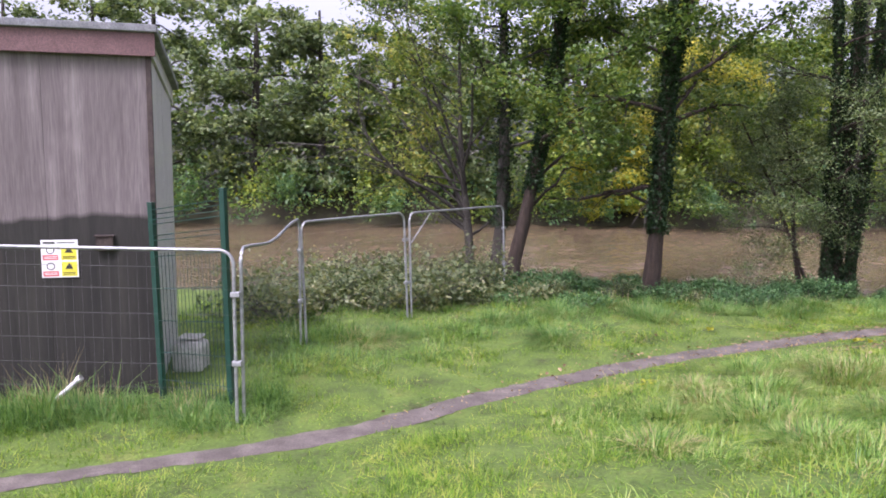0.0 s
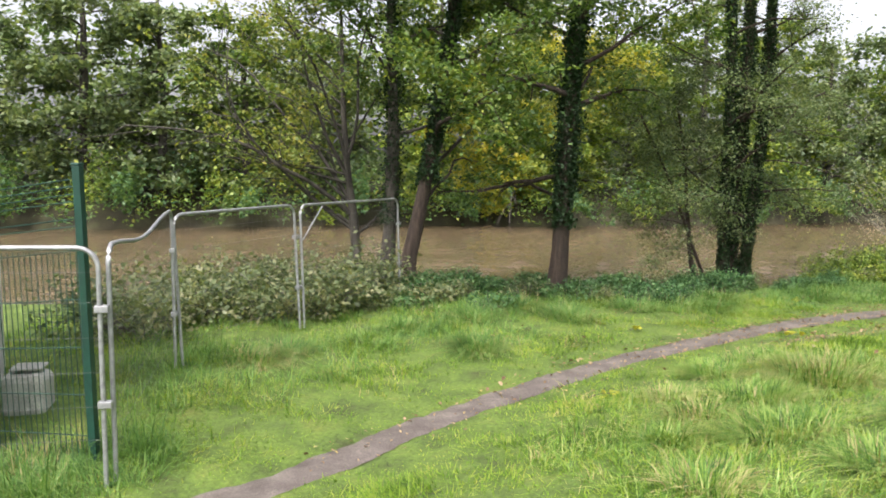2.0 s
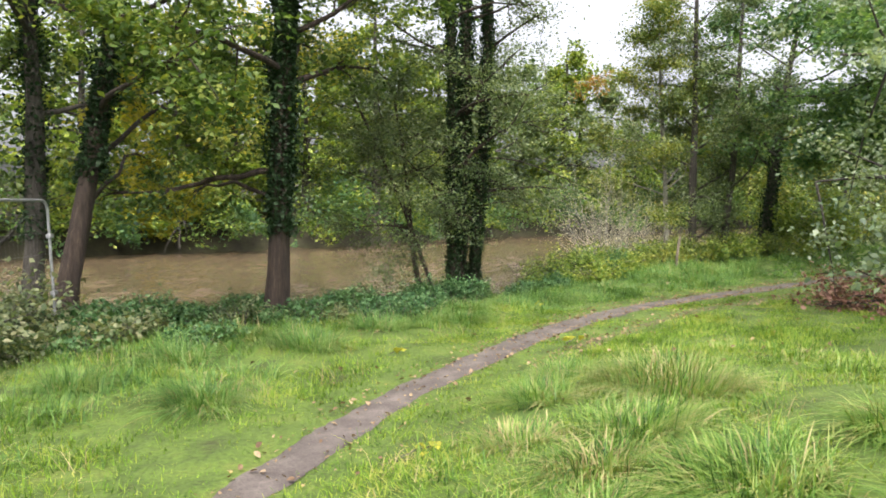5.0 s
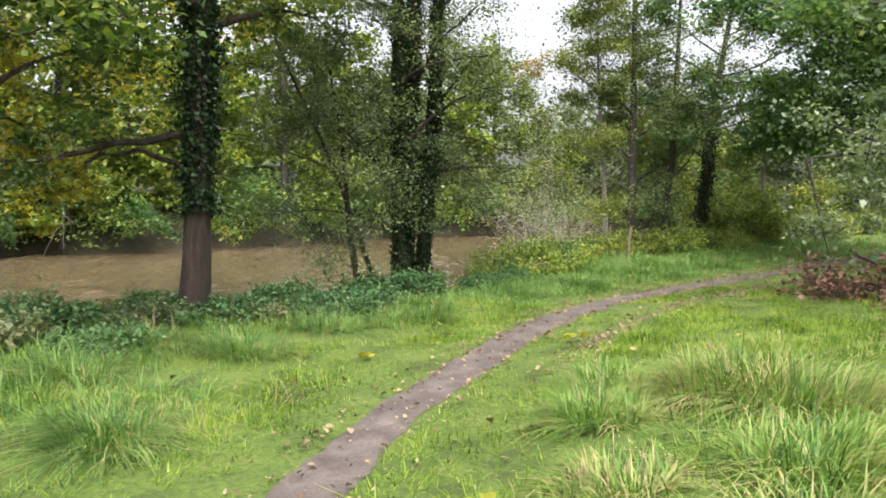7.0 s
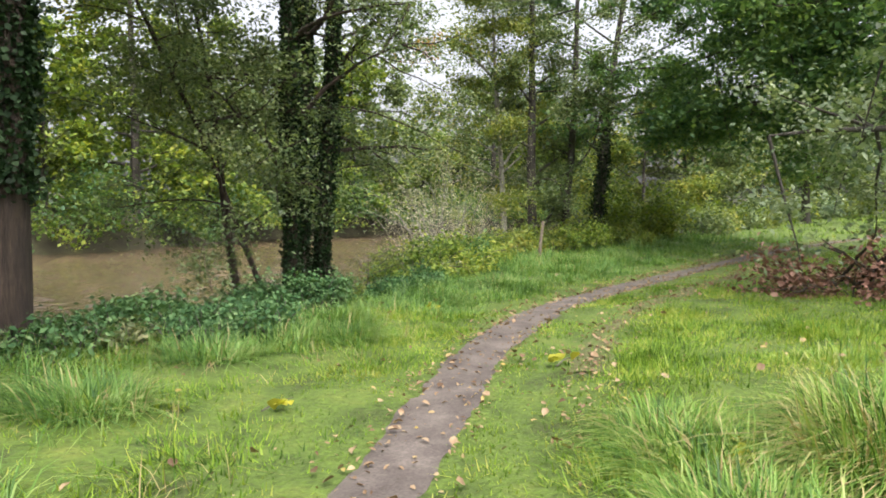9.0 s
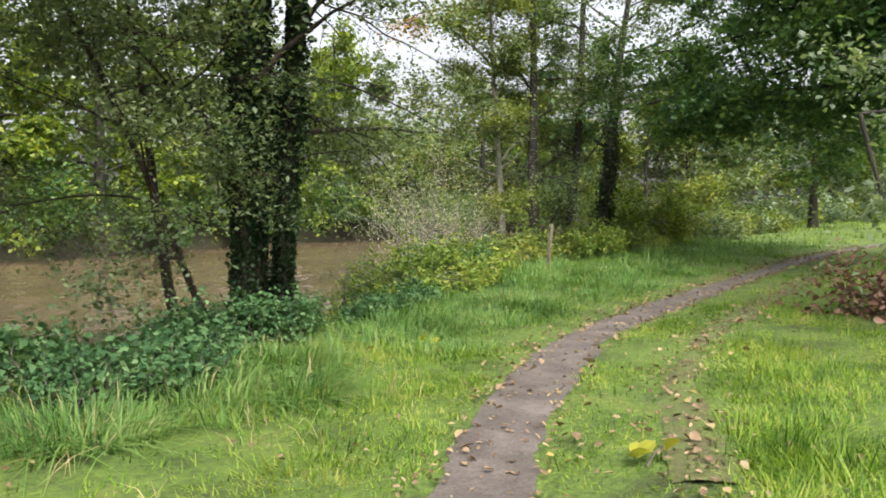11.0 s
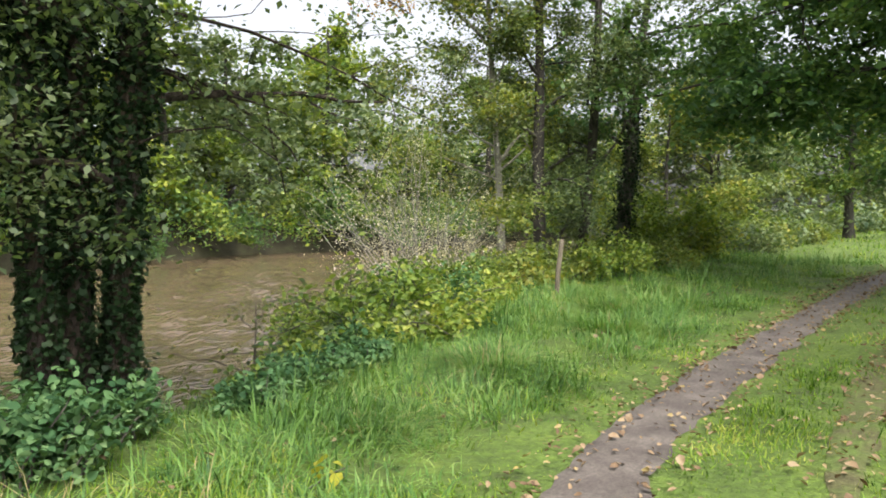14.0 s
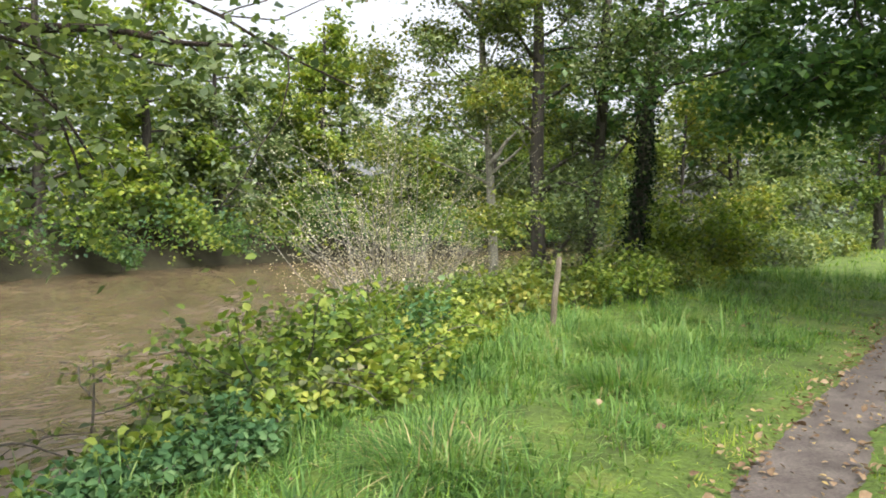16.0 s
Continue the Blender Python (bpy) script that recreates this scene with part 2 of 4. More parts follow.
def mesh_of(name, v, faces, mat, smooth=False):
    """A mesh from vertices and equal-sided faces, given as arrays."""
    me = bpy.data.meshes.new(name)
    v, faces = np.asarray(v, dtype=np.float32), np.asarray(faces, dtype=np.int32)
    k = faces.shape[1]
    me.vertices.add(len(v))
    me.vertices.foreach_set("co", v.ravel())
    me.loops.add(faces.size)
    me.loops.foreach_set("vertex_index", faces.ravel())
    me.polygons.add(len(faces))
    me.polygons.foreach_set("loop_start", np.arange(0, faces.size, k, dtype=np.int32))
    me.polygons.foreach_set("loop_total", np.full(len(faces), k, dtype=np.int32))
    me.materials.append(mat)
    me.update(calc_edges=True)
    if smooth:
        me.polygons.foreach_set("use_smooth", np.ones(len(faces), dtype=bool))
    return me


def thing(name, at, label, category, group="", kind=""):
    ob = new(name)
    ob.location = at
    ob.empty_display_size = 0.2
    return tagged(ob, label, category, group, kind)


def child(name, me, parent, label=""):
    ob = new(name, me)
    ob.parent = parent
    if label:
        ob["label"] = label
    return ob


def part(name, bm, mat, parent, label=""):
    me = bpy.data.meshes.new(name)
    bm.to_mesh(me)
    bm.free()
    me.materials.append(mat)
    return child(name, me, parent, label)


def unit(a):
    return a / (np.linalg.norm(a, axis=-1, keepdims=True) + 1e-9)


def leaf_arrays(p, size, r, aspect=0.62, up=0.6, droop=0.2, oval=False):
    """Folded four- or six-cornered leaves at the points p."""
    n = len(p)
    nor = r.normal(size=(n, 3))
    nor[:, 2] = np.abs(nor[:, 2]) + up
    nor = unit(nor)
    d = r.normal(size=(n, 3))
    d[:, 2] -= droop
    d = unit(d - nor * (d * nor).sum(1, keepdims=True))
    s = np.cross(nor, d)
    L = (size * r.uniform(0.6, 1.35, n))[:, None]
    W = L * aspect * 0.5
    if oval:
        e = nor * W * 0.3
        v = np.stack([p - d * L * 0.5, p + s * W + e - d * L * 0.2, p + s * W * 0.85 + e + d * L * 0.16, p + d * L * 0.5 - nor * L * 0.08, p - s * W * 0.85 + e + d * L * 0.16, p - s * W + e - d * L * 0.2], 1)
        b = (np.arange(n) * 6)[:, None]
        return v.reshape(-1, 3), np.concatenate([b + np.array([[0, 1, 2, 3]]), b + np.array([[0, 3, 4, 5]])])
    v = np.stack([p - d * L * 0.5, p + s * W + nor * W * 0.3 - d * L * 0.05, p + d * L * 0.5, p - s * W + nor * W * 0.3 - d * L * 0.05], 1)
    return v.reshape(-1, 3), np.arange(n * 4).reshape(-1, 4)


def leaf_mesh(name, p, size, seed, mat, **kw):
    v, f = leaf_arrays(np.asarray(p), size, rng(seed), **kw)
    return mesh_of(name, v, f, mat)


def blade_arrays(p, length, width, r, lean=0.5, away=None, segs=2, arch=0.45):
    """Bent grass blades at the points p: a few narrow quads each, arching over."""
    n = len(p)
    a = r.uniform(0, 2 * math.pi, n)
    d = np.stack([np.cos(a), np.sin(a), np.zeros(n)], 1)
    if away is not None:
        d = unit(d * 0.8 + away)
    s = np.stack([-d[:, 1], d[:, 0], np.zeros(n)], 1)
    L = (length * r.uniform(0.45, 1.45, n))[:, None]
    w = (width * r.uniform(0.7, 1.3, n))[:, None] * 0.5
    t = (lean * r.uniform(0.15, 1.6, n))[:, None]
    z = np.array([[0, 0, 1.0]])
    rows = []
    for k in range(segs + 1):
        q = k / segs
        c = p + z * L * (q - arch * np.clip(t, 0, 1.9) * q * q) + d * L * t * q ** 1.5
        ww = w * (1 - 0.88 * q ** 2)
        rows += [c - s * ww, c + s * ww]
    v = np.stack(rows, 1).reshape(-1, 3)
    m = 2 * (segs + 1)
    b = (np.arange(n) * m)[:, None]
    f = np.concatenate([b + np.array([[2 * k, 2 * k + 1, 2 * k + 3, 2 * k + 2]]) for k in range(segs)])
    return v, f


def tube_arrays(pts, radii, sides=8, seed=0, gnarl=0.0):
    pts, radii = np.asarray(pts, float), np.asarray(radii, float)
    k = len(pts)
    tan = unit(np.gradient(pts, axis=0))
    ref = np.where(np.abs(tan[:, 2:3]) > 0.9, np.array([[1.0, 0, 0]]), np.array([[0, 0, 1.0]]))
    a = unit(np.cross(tan, ref))
    b = np.cross(tan, a)
    ang = np.linspace(0, 2 * math.pi, sides, endpoint=False)
    rr = radii[:, None] * (1 + gnarl * rng(seed).normal(size=(k, sides)))
    v = pts[:, None] + rr[..., None] * (np.cos(ang)[None, :, None] * a[:, None] + np.sin(ang)[None, :, None] * b[:, None])
    i, j = np.meshgrid(np.arange(k - 1), np.arange(sides), indexing="ij")
    j2 = (j + 1) % sides
    f = np.stack([i * sides + j, i * sides + j2, (i + 1) * sides + j2, (i + 1) * sides + j], -1).reshape(-1, 4)
    return v.reshape(-1, 3), f


class Wood:
    """Gathers tubes into one mesh."""

    def __init__(self):
        self.v, self.f, self.n = [], [], 0

    def add(self, pts, radii, sides=8, seed=0, gnarl=0.0):
        v, f = tube_arrays(pts, radii, sides, seed, gnarl)
        self.v.append(v)
        self.f.append(f + self.n)
        self.n += len(v)

    def mesh(self, name, mat):
        return mesh_of(name, np.concatenate(self.v), np.concatenate(self.f), mat, True)


def bend(a, d, length, k, r, wob=0.08, lift=0.0):
    """A wavering line from a along d, bending up (lift > 0) or down."""
    p, out = np.array(a, float), []
    d = unit(np.array(d, float))
    for i in range(k):
        out.append(p.copy())
        d = unit(d + r.normal(size=3) * wob + np.array([0, 0, lift / k]))
        p = p + d * length / (k - 1)
    return np.array(out)


# ---- the ground: one sheet with the slope, the bank and the river bed ----
PATH = np.array([(-9.0, 5.2), (-6.0, 6.2), (-4.2, 6.9), (-2.8, 7.5), (-1.45, 8.08), (-0.2, 9.05), (0.55, 9.7), (1.35, 10.3), (2.15, 10.87), (3.9, 12.0), (5.2, 12.6), (6.8, 13.35), (8.6, 14.05), (10.5, 14.52), (12.6, 14.62), (15.4, 14.66), (19.0, 14.72), (25.0, 14.6), (31.0, 14.0), (40.0, 12.5)])
WATER = -0.8


def smooth(a, b, x):
    t = np.clip((x - a) / (b - a), 0, 1)
    return t * t * (3 - 2 * t)


def waves(x, y):
    return 0.035 * np.sin(x * 1.3 + 0.7 * np.sin(y * 0.9)) * np.sin(y * 1.1 + 0.5) + 0.02 * np.sin(x * 3.1 + y * 1.7) * np.sin(y * 2.7 - x * 0.8) + 0.012 * np.sin(x * 6.3 - y * 2.1) * np.sin(y * 5.9 + x)


def near_edge(x):
    return 18.9 + 3.2 * smooth(10.5, 19, x) + 0.35 * np.sin(x * 0.55) + 0.15 * np.sin(x * 1.7)


def far_edge(x):
    return 43.2 + 0.8 * np.sin(x * 0.21 + 1) + 0.3 * np.sin(x * 0.8)


def path_y(x):
    return np.interp(x, PATH[:, 0], PATH[:, 1])


def ground_z(x, y):
    x, y = np.asarray(x, float), np.asarray(y, float)
    px = np.clip(x, -9, 40)
    d = (path_y(px) - y) * 0.84
    s = np.clip(d - 0.6, 0, 9)
    fade = 1 - 0.8 * smooth(4.5, 10, x)
    h = (0.14 * s + 0.012 * s * s) * fade
    off = np.abs(d)
    h = h + waves(x, y) * smooth(0.2, 0.9, off)
    h = h - 0.03 * (1 - smooth(0.15, 0.4, off)) + 0.08 * smooth(0.6, 4, -d)
    ny, fy = near_edge(x), far_edge(x)
    bed = -1.7
    t = smooth(ny - 1.9, ny + 1.7, y)
    h = h * (1 - t) + bed * t
    u = smooth(fy - 1.2, fy + 3.0, y)
    return h * (1 - u) + (0.9 + 0.05 * np.clip(y - fy, 0, 60) + waves(x * 0.3, y * 0.3) * 4) * u


def at_ground(x, y, sink=0.0):
    return Vector((x, y, float(ground_z(x, y)) - sink))


def graded(lo, hi, step, reach):
    mid = np.arange(lo, hi + step / 2, step)
    out = step * 1.35 ** np.arange(1, 60)
    far = np.cumsum(out)
    far = far[far < reach]
    return np.concatenate([(lo - far)[::-1], mid, hi + far])


gx, gy = graded(-8, 26, 0.2, 2500), graded(-3, 22, 0.2, 2500)
gy = np.concatenate([gy[gy <= 22.01], np.arange(23, 41.5, 1.5), np.arange(42, 52, 0.5), gy[gy > 53]])
GX, GY = np.meshgrid(gx, gy, indexing="ij")
gv = np.stack([GX, GY, ground_z(GX, GY)], -1).reshape(-1, 3)
ii, jj = np.meshgrid(np.arange(len(gx) - 1), np.arange(len(gy) - 1), indexing="ij")
gf = np.stack([ii * len(gy) + jj, (ii + 1) * len(gy) + jj, (ii + 1) * len(gy) + jj + 1, ii * len(gy) + jj + 1], -1).reshape(-1, 4)
ground_mesh = mesh_of("ground", gv, gf, M_ground, True)
ground_mesh.materials.append(M_soil)
mid = gv[gf].mean(1)
soil = (mid[:, 1] > near_edge(mid[:, 0]) - 0.7) & (np.abs(mid[:, 0]) < 400) & (mid[:, 1] < 120)
ground_mesh.polygons.foreach_set("material_index", soil.astype(np.int32))
tagged(new("ground", ground_mesh), "mossy green turf sloping down to a riverbank", "ground", kind="structure")

wx, wy = graded(-6, 36, 0.17, 900), np.concatenate([np.arange(15.5, 19, 0.5), np.arange(19, 45, 0.15), [46, 47.5]])
WX, WY = np.meshgrid(wx, wy, indexing="ij")
WZ = np.full(WX.shape, WATER)
ripple = rng(21)
for q in range(26):
    length = ripple.uniform(0.45, 1.1)
    a = ripple.normal(0.0, 0.9)
    WZ += 0.0105 * length * np.sin((WX * math.cos(a) + WY * math.sin(a)) * 2 * math.pi / length + ripple.uniform(0, 6.3)) * (0.6 + 0.4 * np.sin(WX * 0.4 + WY * 0.23 + q))
wv = np.stack([WX, WY, WZ], -1).reshape(-1, 3)
ii, jj = np.meshgrid(np.arange(len(wx) - 1), np.arange(len(wy) - 1), indexing="ij")
wf = np.stack([ii * len(wy) + jj, (ii + 1) * len(wy) + jj, (ii + 1) * len(wy) + jj + 1, ii * len(wy) + jj + 1], -1).reshape(-1, 4)
tagged(new("water", mesh_of("water", wv, wf, M_water, True)), "brown muddy river in spate with small ripples", "river", kind="structure")


def path_half(x):
    return 0.18 + 0.05 * smooth(-1, 4, x) + 0.035 * smooth(6, 10, x)


def strip(name, line, half, lift, mat, label, category):
    """Trodden ground along a line: a shallow strip with frayed edges."""
    r = rng(5)
    t = np.concatenate([[0], np.cumsum(np.hypot(*np.diff(line, axis=0).T))])
    s = np.arange(0, t[-1], 0.09)
    c = np.stack([np.interp(s, t, line[:, 0]), np.interp(s, t, line[:, 1])], 1)
    k = np.ones(21) / 21
    pad = np.pad(c, ((10, 10), (0, 0)), mode="edge")
    c = np.stack([np.convolve(pad[:, i], k, "valid") for i in (0, 1)], 1)
    d = unit(np.gradient(c, axis=0))
    nrm = np.stack([-d[:, 1], d[:, 0]], 1)
    w = half(c[:, 0])

    def fray(seed):
        e = rng(seed).normal(size=len(s))
        return np.convolve(e, np.ones(5) / 5, "same") * 0.05 + np.convolve(e[::-1], np.ones(25) / 25, "same") * 0.12

    lw, rw = np.maximum(0.04, w + fray(1)), np.maximum(0.04, w + fray(2))
    rows = []
    for a in np.linspace(-1, 1, 7):
        o = np.where(a > 0, a * lw, a * rw)[:, None]
        q = c + nrm * o
        z = ground_z(q[:, 0], q[:, 1]) + lift - 0.012 * abs(a) ** 3 + r.normal(size=len(s)) * 0.002
        rows.append(np.column_stack([q, z]))
    v = np.stack(rows, 1).reshape(-1, 3)
    i, j = np.meshgrid(np.arange(len(s) - 1), np.arange(6), indexing="ij")
    f = np.stack([i * 7 + j, (i + 1) * 7 + j, (i + 1) * 7 + j + 1, i * 7 + j + 1], -1).reshape(-1, 4)
    tagged(new(name, mesh_of(name, v, f, mat, True)), label, category, kind="structure")
    return c


PATH_LINE = strip("path", PATH, path_half, 0.02, M_path, "narrow trodden brown earth footpath through grass", "footpath")
TRACK = np.stack([np.linspace(6.5, 24, 40), path_y(np.linspace(6.5, 24, 40)) - 1.12], 1)
strip("worn_track", TRACK, lambda x: 0.13 + 0.04 * np.sin(x * 1.1), 0.018, M_worn, "faint second track worn thin in the grass", "track")


# ---- the hut ----
def box(bm, x0, x1, y0, y1, z0, z1, bevel=0.0):
    g = bmesh.ops.create_cube(bm, size=1, matrix=Matrix.LocRotScale(((x0 + x1) / 2, (y0 + y1) / 2, (z0 + z1) / 2), None, (x1 - x0, y1 - y0, z1 - z0)))
    if bevel:
        es = {e for v in g["verts"] for e in v.link_edges}
        bmesh.ops.bevel(bm, geom=list(es), offset=bevel, segments=2, affect="EDGES", profile=0.5)


def build_hut():
    """A mono-pitched timber hut; local x runs left along the front wall, y back along the side."""
    hut = thing("hut", (-3.68, 9.6, 0), "weathered grey boarded hut with damp stained foot behind the fence", "hut")
    hut.rotation_euler = (0, 0, radians(15))
    front_h, back_h, deep, wide = 4.32, 3.92, 3.0, 4.2
    r = rng(3)
    x, k = 0.0, 0
    while x < wide:
        w = min(1.22, wide - x)
        bm = bmesh.new()
        y = r.uniform(0, 0.006)
        box(bm, -x - w + 0.002, -x - 0.001, y, 0.06, -0.3, front_h, 0.003)
        part("board", bm, M_clad, hut)
        x += w
    y, k = 0.06, 0
    while y < deep - 0.05:
        w = min(0.3, deep - y)
        bm = bmesh.new()
        h0 = front_h - (front_h - back_h) * y / deep
        h1 = front_h - (front_h - back_h) * (y + w) / deep
        o = r.uniform(0, 0.005)
        box(bm, -0.05, -o, y + 0.003, y + w - 0.002, -0.3, 1.0)
        for v in bm.verts:
            if v.co.z > 0:
                v.co.z = h0 if v.co.y < y + w / 2 else h1
        part("side_board", bm, M_side_lit, hut, "side boarding, its colour paled to stand for sunlight")
        y += w
    for nm, b in (("back_wall", (-wide, -0.06, deep - 0.06, deep, -0.3, back_h - 0.02)), ("end_wall", (-wide - 0.06, -wide, 0.0, deep, -0.3, back_h - 0.05))):
        bm = bmesh.new()
        box(bm, *b)
        part(nm, bm, M_clad, hut)
    bm = bmesh.new()
    box(bm, -0.035, 0.03, -0.02, 0.045, -0.3, front_h, 0.006)
    part("corner_post", bm, M_rust, hut, "dark corner batten")
    bm = bmesh.new()
    box(bm, -wide - 0.1, 0.09, -0.09, -0.05, front_h - 0.06, front_h + 0.22, 0.006)
    part("fascia", bm, M_fascia, hut, "dark maroon painted fascia board")
    bm = bmesh.new()
    box(bm, -wide - 0.14, 0.12, -0.14, deep + 0.1, 0, 0.09, 0.01)
    for v in bm.verts:
        v.co.z += front_h + 0.225 - (front_h - back_h) * (v.co.y + 0.14) / deep
    part("roof", bm, M_roof, hut, "grey felt mono-pitch roof")
    bm = bmesh.new()
    box(bm, 0.005, 0.03, 0.0, deep + 0.05, 0, 0.2)
    for v in bm.verts:
        v.co.z += front_h + 0.02 - (front_h - back_h) * (v.co.y + 0.14) / deep
    part("verge_board", bm, M_side_lit, hut, "pale verge board")

    box_ob = thing("vent_box", (0, 0, 0), "small dark rusty vent box on the hut wall", "vent")
    box_ob.matrix_world = hut.matrix_basis @ Matrix.Translation((-0.58, 0, 1.98))
    bm = bmesh.new()
    box(bm, -0.1, 0.1, -0.06, 0.002, -0.09, 0.09, 0.008)
    part("case", bm, M_rust, box_ob)
    bm = bmesh.new()
    box(bm, -0.115, 0.115, -0.08, 0.002, 0.09, 0.105, 0.004)
    part("hood", bm, M_rust, box_ob)

    sign = thing("safety_sign", (0, 0, 0), "white safety sign with red and yellow warning panels on the hut", "sign")
    sign.matrix_world = hut.matrix_basis @ Matrix.Translation((-1.1, -0.008, 1.8)) @ Matrix.Diagonal((0.83, 1, 0.8, 1))
    bm = bmesh.new()
    box(bm, -0.25, 0.25, -0.006, 0.004, -0.29, 0.29, 0.003)
    part("plate", bm, M_white, sign)
    bm = bmesh.new()
    box(bm, -0.22, -0.06, -0.0085, -0.005, 0.235, 0.262)
    part("header_bar", bm, M_black, sign)
    bm = bmesh.new()
    box(bm, -0.03, 0.21, -0.0085, -0.005, 0.24, 0.258)
    part("header_bar", bm, M_wire, sign)
    for row in (0.04, -0.21):
        for col, mat, tint in ((-0.125, M_redprint, "red prohibition panel"), (0.125, M_yellow, "yellow hazard panel")):
            if mat is M_yellow:
                bm = bmesh.new()
                box(bm, col - 0.105, col + 0.105, -0.0085, -0.005, row - 0.06, row + 0.16)
                face = part("hazard_panel", bm, mat, sign, tint)
                bm = bmesh.new()
                bmesh.ops.create_cone(bm, cap_ends=True, segments=3, radius1=0.065, radius2=0.065, depth=0.003, matrix=pose(col, -0.0105, row + 0.085, 90, 0, 0) @ pose(0, 0, 0, 0, 0, 0))
                part("warning_triangle", bm, M_black, face)
            else:
                bm = bmesh.new()
                c = bmesh.ops.create_circle(bm, segments=24, radius=0.058, matrix=pose(col, -0.0085, row + 0.095, 90, 0, 0))
                ring = bmesh.ops.extrude_edge_only(bm, edges=bm.edges[:])
                vs = [g for g in ring["geom"] if isinstance(g, bmesh.types.BMVert)]
                for v in vs:
                    v.co.x, v.co.z = col + (v.co.x - col) * 0.78, row + 0.095 + (v.co.z - row - 0.095) * 0.78
                part("prohibition_ring", bm, M_black, sign)
                bm = bmesh.new()
                box(bm, col - 0.105, col + 0.105, -0.0085, -0.005, row - 0.06, row + 0.02)
                face = part("caption_bar", bm, mat, sign, tint)
            for dz in (-0.035, -0.012):
                bm = bmesh.new()
                box(bm, col - 0.085, col + 0.085, -0.0105, -0.007, row + dz, row + dz + 0.01)
                part("text_bar", bm, M_white if mat is M_redprint else M_black, face)


build_hut()


# ---- fences ----
def temporary_panel(a, b, label, sag=0.0, tilt=0.0, height=2.0, stay=False):
    """A welded-mesh site panel of bent galvanised tube between the feet a and b."""
    a, b = Vector(a), Vector(b)
    run = (b - a).to_2d().length
    ob = thing("site_fence_panel", a, label, "fence", "temporary site fence panels")
    ob.rotation_euler = (tilt, 0, math.atan2(b.y - a.y, b.x - a.x))
    rise = (b.z - a.z)
    def lift(x, z):
        f = x / run
        return z + rise * f - sag * math.sin(math.pi * min(1.0, f / 0.9)) ** 2 * (z / height)
    cr, pts = 0.16, []
    pts += [(0.0, 0, z) for z in np.linspace(0.0, height - cr, 6)]
    pts += [(cr - cr * math.cos(t), 0, height - cr + cr * math.sin(t)) for t in np.linspace(0.15, math.pi / 2, 6)]
    pts += [(x, 0, height) for x in np.linspace(cr, run - cr, 14)[1:-1]]
    pts += [(run - cr + cr * math.sin(t), 0, height - cr + cr * math.cos(t)) for t in np.linspace(0, math.pi / 2, 7)]
    pts += [(run, 0, z) for z in np.linspace(height - cr, 0.0, 6)[1:]]
    w = Wood()
    w.add([(x, y, lift(x, z)) for x, y, z in pts], [0.021] * len(pts), 8)
    tube = child("tube_frame", w.mesh("tube_frame", M_galv), ob, "galvanised bent tube frame")
    w = Wood()
    for x in np.arange(0.1, run - 0.03, 0.105):
        zs = np.linspace(0.17, height - (0.01 if cr < x < run - cr else 0.06), 5)
        w.add([(x, 0, lift(x, z)) for z in zs], [0.0008] * 5, 4)
    for z in (0.4, 0.68, 0.97, 1.26, 1.55, 1.8):
        xs = np.linspace(0, run, 8)
        w.add([(x, 0.004, lift(x, z)) for x in xs], [0.0016] * 8, 4)
    child("wire_mesh", w.mesh("wire_mesh", M_wire), ob, "thin wire infill mesh")
    for z in (0.7, 1.5):
        bm = bmesh.new()
        box(bm, run - 0.04, run + 0.07, -0.035, 0.035, lift(run, z) - 0.03, lift(run, z) + 0.03, 0.008)
        part("coupler", bm, M_galv, tube)
    if stay:
        w = Wood()
        w.add([(0.05, 0.0, 1.45), (0.75, 0.05, 1.95)], [0.014, 0.014], 6)
        child("stay", w.mesh("stay", M_galv), ob)
    return ob


H1, H2, H3, H4 = (-2.4, 8.55), (-2.3, 11.9), (-0.72, 14.1), (1.3, 17.1)
temporary_panel(at_ground(-5.9, 8.55), at_ground(*H1), "grey galvanised site fence panel standing in long grass")
temporary_panel(at_ground(H1[0] + 0.06, H1[1] + 0.08), at_ground(*H2), "bent galvanised site fence panel with sagging top rail", sag=0.11)
temporary_panel(at_ground(H2[0] + 0.08, H2[1] + 0.07, 0.06), at_ground(H3[0], H3[1], 0.04), "galvanised site fence panel against brambles", tilt=radians(-3))
temporary_panel(at_ground(H3[0] + 0.07, H3[1] + 0.08, 0.04), at_ground(H4[0], H4[1], 0.1), "galvanised site fence panel ending at a tree", tilt=radians(-2), stay=True)


